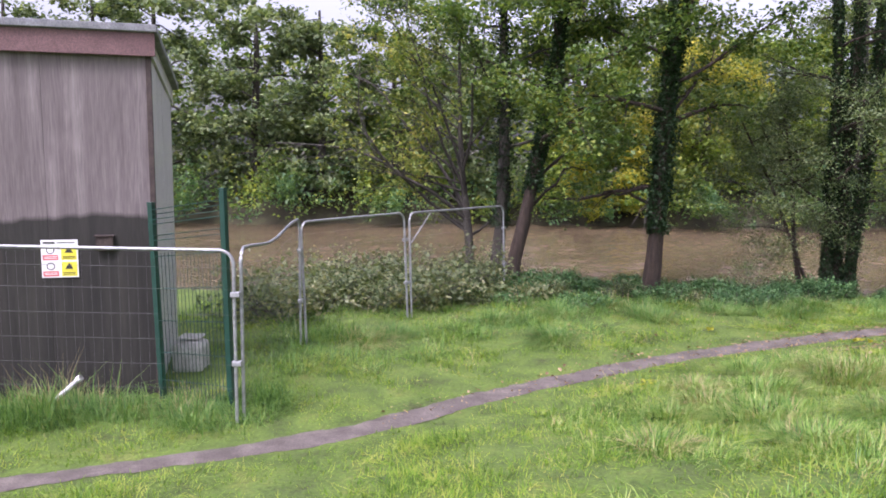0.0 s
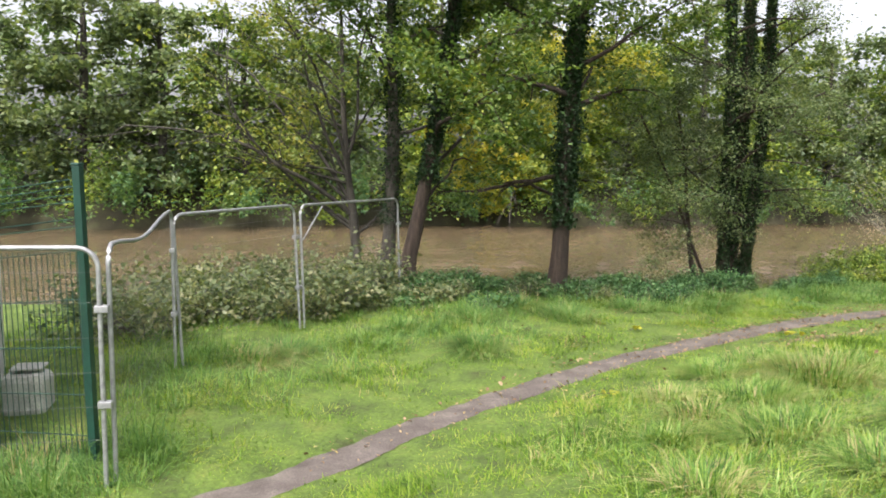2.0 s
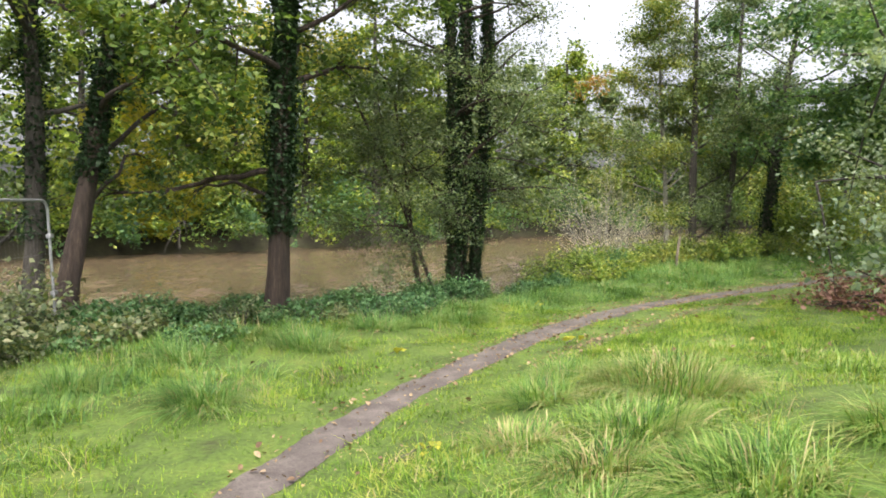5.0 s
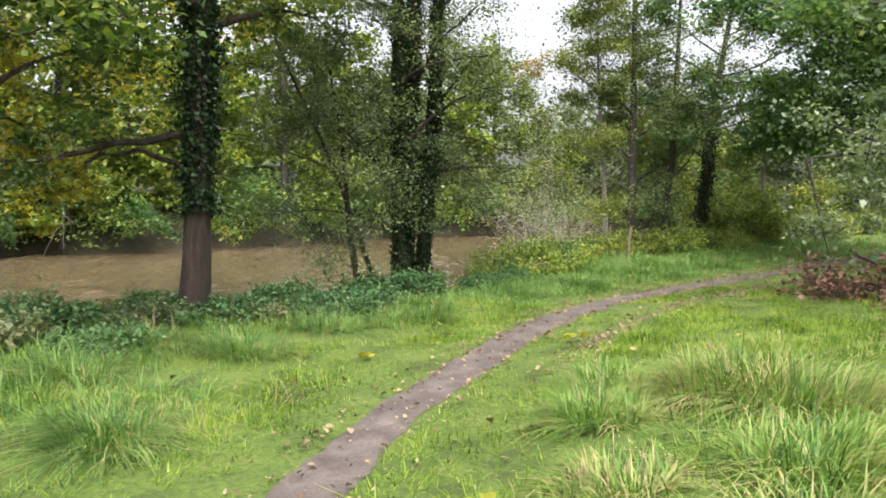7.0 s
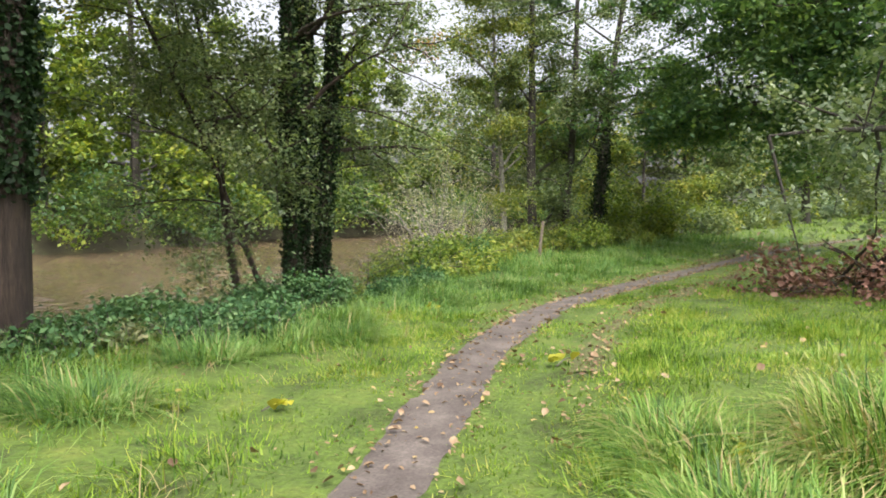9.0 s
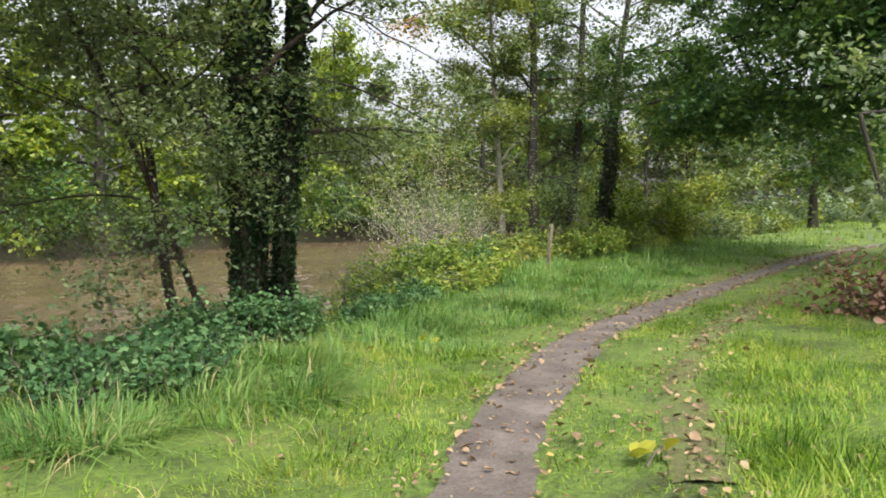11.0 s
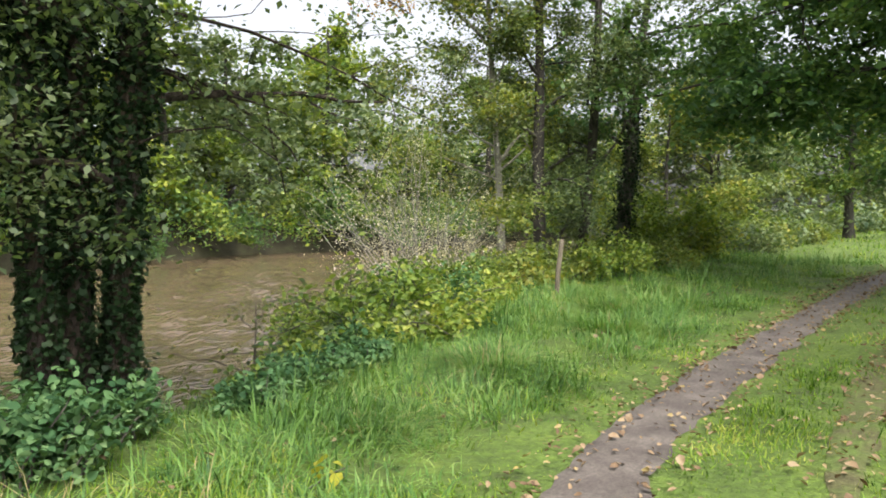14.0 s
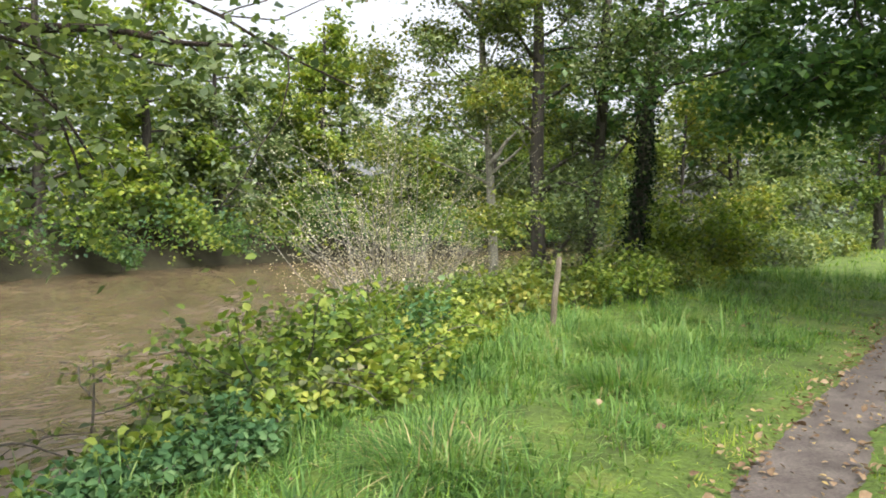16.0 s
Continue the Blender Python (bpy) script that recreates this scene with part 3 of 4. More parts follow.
def green_fence():
    a, b = Vector((-3.57, 9.42, 0.02)), Vector((-2.6, 9.06, 0.02))
    ob = thing("mesh_fence", a, "dark green steel mesh fence beside the hut", "fence")
    d = (b - a)
    ob.rotation_euler = (0, 0, math.atan2(d.y, d.x))
    run = d.to_2d().length
    for x, h, lean in ((0, 2.45, -0.09), (run, 2.65, -0.06)):
        bm = bmesh.new()
        box(bm, x - 0.035, x + 0.035, -0.035, 0.035, -0.2, h, 0.006)
        for v in bm.verts:
            v.co.x += lean * max(0, v.co.z) / h
        part("post", bm, M_greenpaint, ob)
        bm = bmesh.new()
        box(bm, x + lean - 0.04, x + lean + 0.04, -0.04, 0.04, h, h + 0.025, 0.008)
        part("cap", bm, M_greenpaint, ob)
    for z in (0.25, 0.6, 1.0, 1.4, 1.8, 2.0, 2.06, 2.2, 2.26, 2.32, 2.38):
        w = Wood()
        xs = np.linspace(0.0, run, 5)
        w.add([(x - 0.07 * z / 2.5, -0.03, z + 0.16 * (x / run) * (z / 2.4)) for x in xs], [0.0055] * 5, 5)
        child("line_wire", w.mesh("line_wire", M_greenpaint), ob)
    for x in np.arange(0.06, run - 0.03, 0.055):
        w = Wood()
        top = 1.84 + 0.12 * x / run
        w.add([(x, -0.026, 0.08), (x - 0.03, -0.026, 1.0), (x - 0.055, -0.026, top)], [0.0045] * 3, 5)
        child("upright_wire", w.mesh("upright_wire", M_greenpaint), ob)


green_fence()


def concrete_block():
    ob = thing("concrete_block", at_ground(-3.62, 10.7, 0.05), "pale rounded concrete block in grass behind the fence", "block")
    bm = bmesh.new()
    box(bm, -0.24, 0.2, -0.2, 0.2, 0, 0.46, 0.08)
    for v in bm.verts:
        v.co += 0.02 * noise.noise_vector(v.co * 4)
    part("body", bm, M_concrete, ob)
    bm = bmesh.new()
    box(bm, -0.16, 0.16, -0.14, 0.14, 0.495, 0.52, 0.01)
    part("cap", bm, M_concrete, ob)


concrete_block()


def pipe_offcut():
    ob = thing("pipe_offcut", at_ground(-4.55, 8.95, 0.0) + Vector((0, 0, 0.26)), "white plastic pipe offcut leaning in weeds by the hut", "pipe")
    ob.rotation_euler = (0, radians(52), radians(-20))
    w = Wood()
    w.add([(0, 0, z) for z in np.linspace(-0.24, 0.2, 6)], [0.028] * 6, 14)
    w.add([(0, 0, z) for z in (0.2, 0.22, 0.27, 0.28)], [0.03, 0.04, 0.04, 0.03], 14)
    child("tube", w.mesh("tube", M_plastic), ob)


pipe_offcut()


# ---- trees ----
def tree(at, label, height, radius, leaf_mat, bark, seed, lean=(0, 0), stems=None, limb_from=0.3, limbs=9, reach=3.0, leaves=20000,
         size=0.11, clump=0.5, ivy=None, droop=0.0, lift=0.5, group="", sides=9, side=None, taper=0.25, name="tree", twigs=5, bare=(), sprays=()):
    """A trunk or several stems, limbs and branchlets in one mesh, a crown of single leaves round the branchlets, and ivy up the stems."""
    r = rng(seed)
    ob = thing(name, at, label, "tree", group)
    tips, trunks = [], []
    for (ox, oy, lx, ly, rr, hh) in (stems or [(0, 0, lean[0], lean[1], 1.0, 1.0)]):
        k = 12
        t = np.linspace(0, 1, k)
        h = height * hh
        line = np.stack([ox + lx * t + 0.06 * h / 8 * np.sin(t * 7 + seed), oy + ly * t + 0.06 * h / 8 * np.cos(t * 6 + seed * 2), -0.15 + t * h], 1)
        rad = radius * rr * (1 - (1 - taper) * t)
        rad[0] *= 1.35
        w = Wood()
        w.add(line, rad, sides + 3, seed, 0.09)
        trunks.append((line, rad))
        for q in range(limbs):
            f = limb_from + (0.98 - limb_from) * (q + r.uniform(0, 0.8)) / limbs
            p0 = np.array([np.interp(f, t, line[:, c]) for c in range(3)])
            a = q * 2.4 + r.uniform(-0.5, 0.5) + seed
            if side is not None and r.uniform() < 0.75:
                a = side + r.uniform(-0.9, 0.9)
            L = reach * r.uniform(0.6, 1.15) * (1.0 - 0.45 * max(0, f - 0.55) / 0.45)
            br = bend(p0, (math.cos(a), math.sin(a), lift * r.uniform(0.4, 1.3)), L, 7, r, 0.12, -droop)
            r0 = np.interp(f, t, rad) * 0.42
            w.add(br, np.linspace(r0, max(0.008, r0 * 0.2), 7), 6, seed + q, 0.04)
            for s in range(twigs):
                i = int(r.integers(2, 7))
                dv = unit(br[min(6, i)] - br[max(0, i - 2)]) + r.normal(size=3) * 0.75
                tw = bend(br[i], dv, L * r.uniform(0.25, 0.5), 5, r, 0.16, -droop * 1.2)
                w.add(tw, np.linspace(r0 * 0.3, 0.005, 5), 4)
                tips += [tw[2], tw[3], tw[4]]
            tips += [br[4], br[5], br[6]]
        for (z, dx, dy, dz, L, r0) in bare if not len(trunks) > 1 else ():
            p0 = np.array([np.interp(z / h, t, line[:, c]) for c in range(3)])
            br = bend(p0, (dx, dy, dz), L, 9, r, 0.14, -0.15)
            w.add(br, np.linspace(r0, r0 * 0.25, 9), 7, seed, 0.05)
            for s in range(9):
                i = int(r.integers(3, 9))
                dv = unit(br[i] - br[i - 3]) + r.normal(size=3) * 0.6
                tw = bend(br[i], dv, L * r.uniform(0.2, 0.42), 6, r, 0.2, -0.2)
                w.add(tw, np.linspace(r0 * 0.25, 0.003, 6), 5)
                tips.append(tw[5])
        child("trunk", w.mesh("trunk", bark), ob)
    tips = np.array(tips)
    if leaves:
        per = r.choice(len(tips), leaves, p=(lambda q: q / q.sum())(r.uniform(0.12, 1.0, len(tips)) ** 1.7))
        off = r.normal(size=(leaves, 3)) * clump * np.array([1, 1, 0.5]) * r.uniform(0.15, 0.85, (leaves, 1))
        pts = tips[per] + off
        pts = pts[pts[:, 2] > 0.25]
        child("crown", leaf_mesh("crown", pts, size, seed + 50, leaf_mat), ob)["kind"] = "stuff"
    for (sx, sy, sz, wide, count, tint) in sprays:
        c = np.array([sx, sy, sz]) - np.array(at)
        line, rad = trunks[0]
        foot = line[np.argmin(np.abs(line[:, 2] - max(1.6, c[2] - 0.25 * np.linalg.norm(c[:2] - line[5, :2]))))]
        w, knots = Wood(), []
        q = np.linspace(0, 1, 9)[:, None]
        arm = foot + (c - foot) * q + np.array([0, 0, 0.5]) * np.sin(q * math.pi) + r.normal(size=(9, 3)) * 0.05
        w.add(arm, np.linspace(0.045, 0.012, 9), 6)
        for k in range(14):
            tw = bend(arm[int(r.integers(6, 9))], r.normal(size=3) + np.array([0, 0, -0.2]), wide * r.uniform(0.7, 1.7), 5, r, 0.2, -0.8)
            w.add(tw, np.linspace(0.01, 0.004, 5), 4)
            knots += list(tw[1:])
        knots = np.array(knots)
        child("bough", w.mesh("bough", bark), ob)
        pts = knots[r.integers(0, len(knots), count)] + r.normal(size=(count, 3)) * wide * np.array([0.22, 0.22, 0.16])
        mat = {"yellow": M_leaf_yellow, "lime": M_leaf_lime, "orange": M_leaf_orange}[tint]
        child("spray", leaf_mesh("spray", pts, size, seed + 60, mat), ob, tint + " leaves on one bough")["kind"] = "stuff"
    if ivy:
        z0, z1, n, thick = ivy
        out = []
        for line, rad in trunks:
            if rad[0] < radius * 0.7:
                continue
            f = r.uniform(z0, z1, n) / height
            f = f[f < 1]
            c = np.stack([np.interp(f, np.linspace(0, 1, 12), line[:, i]) for i in range(3)], 1)
            a = r.uniform(0, 2 * math.pi, len(f))
            lump = 0.6 + 0.5 * np.sin(c[:, 2] * 2.3 + a * 2 + seed) + 0.3 * np.sin(c[:, 2] * 6 + a)
            d = np.interp(f, np.linspace(0, 1, 12), rad) + np.abs(r.normal(size=len(f))) * thick * np.clip(lump, 0.15, 2)
            out.append(c + np.stack([np.cos(a) * d, np.sin(a) * d, r.normal(size=len(f)) * 0.05], 1))
        child("ivy", leaf_mesh("ivy", np.concatenate(out), 0.062 if seed != 16 else 0.045, seed + 70, M_ivy, up=0.1, aspect=0.95, droop=0.8), ob, "dark glossy ivy cladding")["kind"] = "stuff"
    return ob


BANK = "trees along the near riverbank"
tree(at_ground(1.5, 17.7), "leaning brown trunked riverbank tree with green crown", 9.5, 0.18, M_leaf_green, M_bark_red, 11, (1.6, 0.3), limb_from=0.36, limbs=13, reach=3.4, leaves=26000, size=0.105, group=BANK, ivy=(2.4, 8, 7000, 0.11), sprays=((4.2, 21.6, 2.7, 0.55, 1500, "yellow"), (3.2, 20.6, 4.2, 0.7, 1200, "yellow"), (6.3, 23.4, 4.4, 0.8, 1800, "yellow")))
tree(at_ground(1.2, 18.4), "dark upright riverbank tree with ivy on its trunk", 10.0, 0.17, M_leaf_green, M_bark, 12, (0.2, 0.2), limb_from=0.36, limbs=10, reach=3.0, leaves=16000, size=0.105, group=BANK, ivy=(1.8, 8, 3000, 0.13))
tree(at_ground(0.6, 18.6), "sparse bare-branched riverbank tree with thin yellowing leaves", 6.5, 0.12, M_leaf_olive, M_bark, 13, (-0.4, 0.0), limb_from=0.25, limbs=20, reach=3.6, leaves=8500, size=0.095, clump=0.35, group=BANK, side=2.9, lift=0.8, twigs=6,
     bare=((2.0, -1.0, 0.1, 0.6, 4.6, 0.045), (2.2, -0.9, -0.4, 0.8, 5.0, 0.055), (2.5, -0.6, -0.2, 1.0, 5.0, 0.05), (2.7, -0.3, -0.5, 1.1, 4.6, 0.045), (3.0, -0.8, 0.1, 1.0, 4.2, 0.045), (3.4, 0.25, -0.3, 1.0, 4.0, 0.04)))
tree(at_ground(4.4, 16.95), "tall straight riverbank tree with ivy above a bare brown foot", 10.5, 0.175, M_leaf_green, M_bark_red, 14, (0.95, -0.3), limb_from=0.33, limbs=13, reach=3.4, leaves=24000, size=0.105, group=BANK, ivy=(1.5, 9.0, 13000, 0.1), taper=0.5, sprays=((7.6, 21.0, 5.2, 0.8, 1700, "yellow"), (8.0, 24.5, 6.2, 1.0, 2200, "yellow"), (3.3, 19.0, 1.7, 0.3, 420, "yellow")), bare=((2.5, -0.9, 0.44, 0.1, 2.7, 0.06), (3.9, 0.9, -0.44, 0.1, 1.6, 0.07)))
tree(at_ground(8.85, 18.65), "slim leaning dark sapling at the water's edge", 5.4, 0.075, M_leaf_grey, M_bark_red, 15, (-0.75, 0.3), limb_from=0.55, limbs=8, reach=1.6, leaves=7000, size=0.075, group=BANK)
tree(at_ground(9.15, 17.72), "thick ivy-clad multi-stemmed riverbank tree", 9.5, 0.15, M_leaf_grey, M_bark_red, 16,
     stems=[(-0.25, -0.04, -0.3, 0.2, 0.74, 1.0), (0.0, 0.12, 0.05, 0.1, 0.9, 1.05), (0.22, -0.05, 0.25, -0.1, 0.74, 0.95), (-0.3, 0.3, -2.0, 0.5, 0.27, 0.5)],
     limb_from=0.2, limbs=12, reach=1.9, leaves=50000, size=0.058, clump=0.45, ivy=(0.0, 8.0, 13000, 0.06), group=BANK, droop=0.25, taper=0.6, bare=((3.3, 1.0, 0.15, 0.05, 3.6, 0.022), (4.2, 1.0, -0.2, 0.15, 3.4, 0.02)))
tree(at_ground(20.6, 21.4), "slim pale-barked sapling with light green leaves", 9.0, 0.1, M_leaf_olive, M_bark_pale, 17, (-0.5, 0.1), limb_from=0.22, limbs=20, reach=2.0, leaves=26000, size=0.085, group=BANK, sprays=((17.8, 22.8, 5.7, 0.45, 500, "orange"), (21.2, 20.9, 2.6, 0.3, 300, "lime")))
tree(at_ground(20.9, 20.6), "dark straight riverside alder with small leaves", 10.5, 0.15, M_leaf_grey, M_bark, 18, (0.1, 0.2), limb_from=0.08, limbs=18, reach=2.3, leaves=24000, size=0.085, group=BANK)
tree(at_ground(21.8, 20.1), "dark riverside alder forked above its foot", 10.0, 0.125, M_leaf_grey, M_bark, 19, (0.6, -0.3), limb_from=0.1, limbs=16, reach=2.2, leaves=18000, size=0.085, group=BANK)
tree(at_ground(24.7, 20.6), "leaning dark riverside tree with ivy and dense crown", 10.0, 0.2, M_leaf_dark, M_bark, 20, (1.4, -0.8), limb_from=0.3, limbs=16, reach=4.0, leaves=29000, size=0.13, group=BANK, ivy=(0.2, 5, 4500, 0.14))

FIELD = "trees over the grass beyond the path"
tree(at_ground(14.2, 8.3), "broad grey-green tree overhanging the grass", 8.0, 0.3, M_leaf_skylit, M_bark, 31, limb_from=0.22, limbs=22, reach=4.6, leaves=36000, size=0.1, droop=0.6, clump=0.55, group=FIELD)
tree(at_ground(24.0, 10.6), "wide dark spreading tree shading the path", 11.0, 0.36, M_leaf_dark, M_bark, 32, limb_from=0.28, limbs=22, reach=7.0, leaves=92000, size=0.15, droop=0.45, clump=0.8, group=FIELD, twigs=7, side=2.0)
tree(at_ground(37.0, 23.5), "round green riverside tree past the bend", 8.0, 0.12, M_leaf_olive, M_bark, 33, limb_from=0.3, limbs=13, reach=3.6, leaves=16000, size=0.17, clump=0.7, group=FIELD)
tree(at_ground(48.0, 18.4), "far field tree with short dark trunk", 7.5, 0.25, M_leaf_green, M_bark, 34, limb_from=0.25, limbs=13, reach=3.8, leaves=12000, size=0.22, clump=0.8, group=FIELD)
tree(at_ground(42.0, 23.0), "far multi-stemmed field tree in full leaf", 7.5, 0.18, M_leaf_grey, M_bark, 35, stems=[(0, 0, -1.2, 0, 1, 1), (0.4, 0, 1.0, 0.3, 0.9, 0.95)], limb_from=0.25, limbs=9, reach=3.4, leaves=14000, size=0.22, clump=0.8, group=FIELD)
for i, (x, y) in enumerate(((58, 26), (66, 16), (74, 22), (70, 10), (82, 17), (62, 4))):
    tree(at_ground(x, y), "distant green field tree", 8.5 + (i % 3), 0.25, (M_leaf_olive, M_leaf_grey, M_leaf_green)[i % 3], M_bark, 36 + i, limb_from=0.12, limbs=12, reach=4.2, leaves=9000, size=0.32, clump=1.0, group=FIELD)

FAR = "trees along the far riverbank"
FAR_KINDS = ((M_leaf_dark, "dark green"), (M_leaf_green, "mid green"), (M_leaf_olive, "olive green"), (M_leaf_lime, "lime green"), (M_leaf_grey, "grey green"))
order = (4, 4, 4, 4, 4, 4, 1, 4, 3, 2, 3, 3, 3, 3, 4, 3, 4, 3, 4, 1, 3, 4)
fr = rng(77)
for i, kind in enumerate(order):
    x = -30 + i * 4.6 + fr.uniform(-1.2, 1.2)
    y = 45.4 + fr.uniform(-0.8, 1.6)
    mat, word = FAR_KINDS[kind]
    low = 44.0 < x < 53.5
    tree(at_ground(x, y), word + (" low tree in a gap on the far bank" if low else " tree overhanging the far waterline"), 6.0 if low else fr.uniform(9.0, 13.0), 0.28, mat, M_bark, 100 + i, limb_from=0.03, limbs=24, reach=2.6 if low else fr.uniform(3.4, 4.4), leaves=6000 if low else 9500, size=0.32, clump=0.7, droop=0.8, lift=0.4, group=FAR)
tree(at_ground(11.4, 43.9), "small yellow-leaved tree on the far bank", 4.0, 0.12, M_leaf_yellow, M_bark, 140, limb_from=0.15, limbs=12, reach=2.2, leaves=6000, size=0.24, clump=0.6, droop=0.4, group=FAR)


def leaf_stuff(name, pts, size, seed, mat, label, category, **kw):
    return tagged(new(name, leaf_mesh(name, pts, size, seed, mat, **kw)), label, category, kind="stuff")


def far_wood():
    r = rng(9)
    n = 52000
    x = r.uniform(-60, 110, n)
    x = x[(x < 50) | (x > 62) | (r.uniform(size=n) < 0.12)]
    n = len(x)
    y = 52 + r.gamma(2.0, 1.8, n)
    z = ground_z(x, y) + r.beta(1.1, 1.3, n) * (9.3 + 2.0 * np.sin(x * 0.31) + 1.2 * np.sin(x * 0.83 + 2))
    leaf_stuff("far_woodland", np.stack([x, y, z], 1), 0.55, 91, M_leaf_green, "dense dark woodland behind the far bank", "woodland")
    for k, (mat, word) in enumerate(((M_leaf_dark, "dark"), (M_leaf_green, "green"), (M_leaf_lime, "lime"))):
        n = (26000, 16000, 9000)[k]
        x = r.uniform(-45, 80, n)
        x = x + 1.5 * np.sin(x * 1.1 + k)
        u = r.uniform(0, 1, n)
        y = far_edge(x) + 1.8 - 4.2 * u
        reach = 0.6 + 0.4 * np.sin(x * 0.7 + k * 2)
        z = WATER + 0.35 + 0.35 * np.sin(x * 1.9 + k) + 1.1 * (1 - u) + (0.25 + r.beta(1.0, 1.6, n)) * 2.6 * reach
        leaf_stuff("bankside_scrub", np.stack([x, y, z], 1), 0.22, 92 + k, mat, word + " scrub trailing into the water on the far bank", "scrub")


far_wood()


# ---- bank plants ----
def mound(name, centre, spread, height, count, size, mat, seed, label, category="bush", stems=18, stem_mat=None, wild=0.35):
    """A bush: arching stems out of one foot, leaves held along and over them."""
    r = rng(seed)
    cx, cy = centre
    ob = thing(name, at_ground(cx, cy), label, category)
    base = ob.location.z
    w, tips = Wood(), []
    for s in range(stems):
        a = r.uniform(0, 2 * math.pi)
        q = math.sqrt(r.uniform()) * 0.8
        x0, y0 = math.cos(a) * q * spread[0], math.sin(a) * q * spread[1]
        z0 = float(ground_z(cx + x0, cy + y0)) - base
        hh = height * r.uniform(0.6, 1.15) * (1 - 0.45 * q * q)
        line = bend((x0, y0, z0), (math.cos(a) * wild, math.sin(a) * wild, 1), hh * 1.3, 7, r, 0.15, -0.9)
        w.add(line, np.linspace(0.012, 0.004, 7), 3)
        tips += list(line[2:])
    child("stem_tangle", w.mesh("stem_tangle", stem_mat or M_twig), ob)["kind"] = "stuff"
    tips = np.array(tips)
    p = tips[r.integers(0, len(tips), count)] + r.normal(size=(count, 3)) * np.array([spread[0] * 0.16, spread[1] * 0.16, height * 0.16])
    gz = ground_z(cx + p[:, 0], cy + p[:, 1]) - base
    p[:, 2] = np.maximum(p[:, 2], gz + 0.02)
    child("foliage", leaf_mesh("foliage", p, size, seed + 7, mat, oval=cx > 6 and cx < 17), ob)["kind"] = "stuff"
    return ob


bush_r = rng(55)
for i in range(16):
    x = -3.0 + 4.6 * ((i * 0.618) % 1.0)
    y = 14.4 + 0.9 * (x + 3) * 0.55 + (i % 4) * 1.0
    mound("bramble", (x, y), (0.9, 0.8), bush_r.uniform(0.55, 1.25), 1700, 0.1, M_bramble, 200 + i, "tangled grey-green bramble behind the fence", "bramble", stems=30, wild=0.8)
for i in range(10):
    x = 1.6 + i * 0.47
    y = 17.5 + 0.35 * math.sin(i * 1.9) - 0.25 * (i % 2) + (0.5 if 3.4 < x < 5.6 else 0)
    mound("nettle_patch", (x, y), (0.5, 0.55), bush_r.uniform(0.22, 0.42), 1400, 0.075, M_nettle, 240 + i, "low nettles and weeds along the bank edge", "nettles", stems=22, wild=0.15)
for i, (x, y) in enumerate(((7.95, 16.85), (8.35, 16.85), (8.75, 17.0), (7.55, 17.0), (8.15, 16.55))):
    mound("nettle_patch", (x, y), (0.34, 0.28), 0.34, 1500, 0.055, M_nettle, 270 + i, "lush blue-green nettles at the foot of a tree", "nettles", stems=20, wild=0.15)
for i, (x, y) in enumerate(((6.3, 16.2), (6.75, 16.45), (7.2, 16.4), (5.9, 16.0), (6.5, 15.8))):
    mound("nettle_patch", (x, y), (0.45, 0.35), 0.26, 1100, 0.055, M_nettle, 290 + i, "low blue-green nettles in the bank grass", "nettles", stems=26, wild=0.15)
for i in range(13):
    x = 0.3 + i * 0.5
    y = 16.3 + 0.45 * math.sin(i * 2.3) + 0.06 * i - (0.9 if i % 4 == 1 else 0)
    mound("nettle_patch", (x, y), (0.5, 0.4), bush_r.uniform(0.16, 0.34), 800, 0.065, (M_nettle, M_bramble, M_nettle)[i % 3], 420 + i, ("blue-green nettles", "grey-green bramble shoots", "blue-green nettles")[i % 3] + " in the long bank grass", "weeds", stems=24, wild=0.3)
for i in range(9):
    x, y = 10.1 + i * 0.36, 17.95 + 0.2 * math.sin(i * 2.1)
    mound("bramble", (x, y), (0.5, 0.45), bush_r.uniform(0.2, 0.36), 800, 0.075, (M_bramble, M_bramble_lime_lit, M_bramble_lime_lit)[i % 3], 300 + i, "low trailing bramble at the bank edge", "bramble")
for i in range(6):
    x, y = 9.9 + 0.3 * i, 16.95 + 0.04 * i + 0.2 * (i % 2)
    mound("nettle_patch", (x, y), (0.36, 0.28), bush_r.uniform(0.18, 0.28), 1100, 0.055, M_nettle, 380 + i, "soft blue-green nettles along the bank top", "nettles", stems=20, wild=0.15)
for i in range(16):
    x = 12.4 + (i % 8) * 0.6
    y = 18.15 + 0.27 * (x - 12.4) + 0.75 * (i // 8) + 0.25 * math.sin(i * 2.1)
    mound("bramble", (x, y), (0.6, 0.5), bush_r.uniform(0.25, 0.7) + 0.12 * (x < 13.8), 1800, 0.07, (M_bramble_lime_lit, M_leaf_olive, M_bramble_lime_lit, M_nettle, M_bramble_lime_lit)[i % 5], 310 + i, "bright sprawling bramble above the water", "bramble", stems=26, wild=0.75)
for i in range(10):
    x, y = 17.6 + i * 0.9, 19.4 + 0.7 * math.sin(i * 1.7)
    mound("bramble", (x, y), (0.8, 0.7), bush_r.uniform(0.4, 0.75), 1700, 0.09, M_bramble_lime_lit if i % 2 else M_leaf_olive, 330 + i, "scrubby olive undergrowth between riverside trunks", "undergrowth")
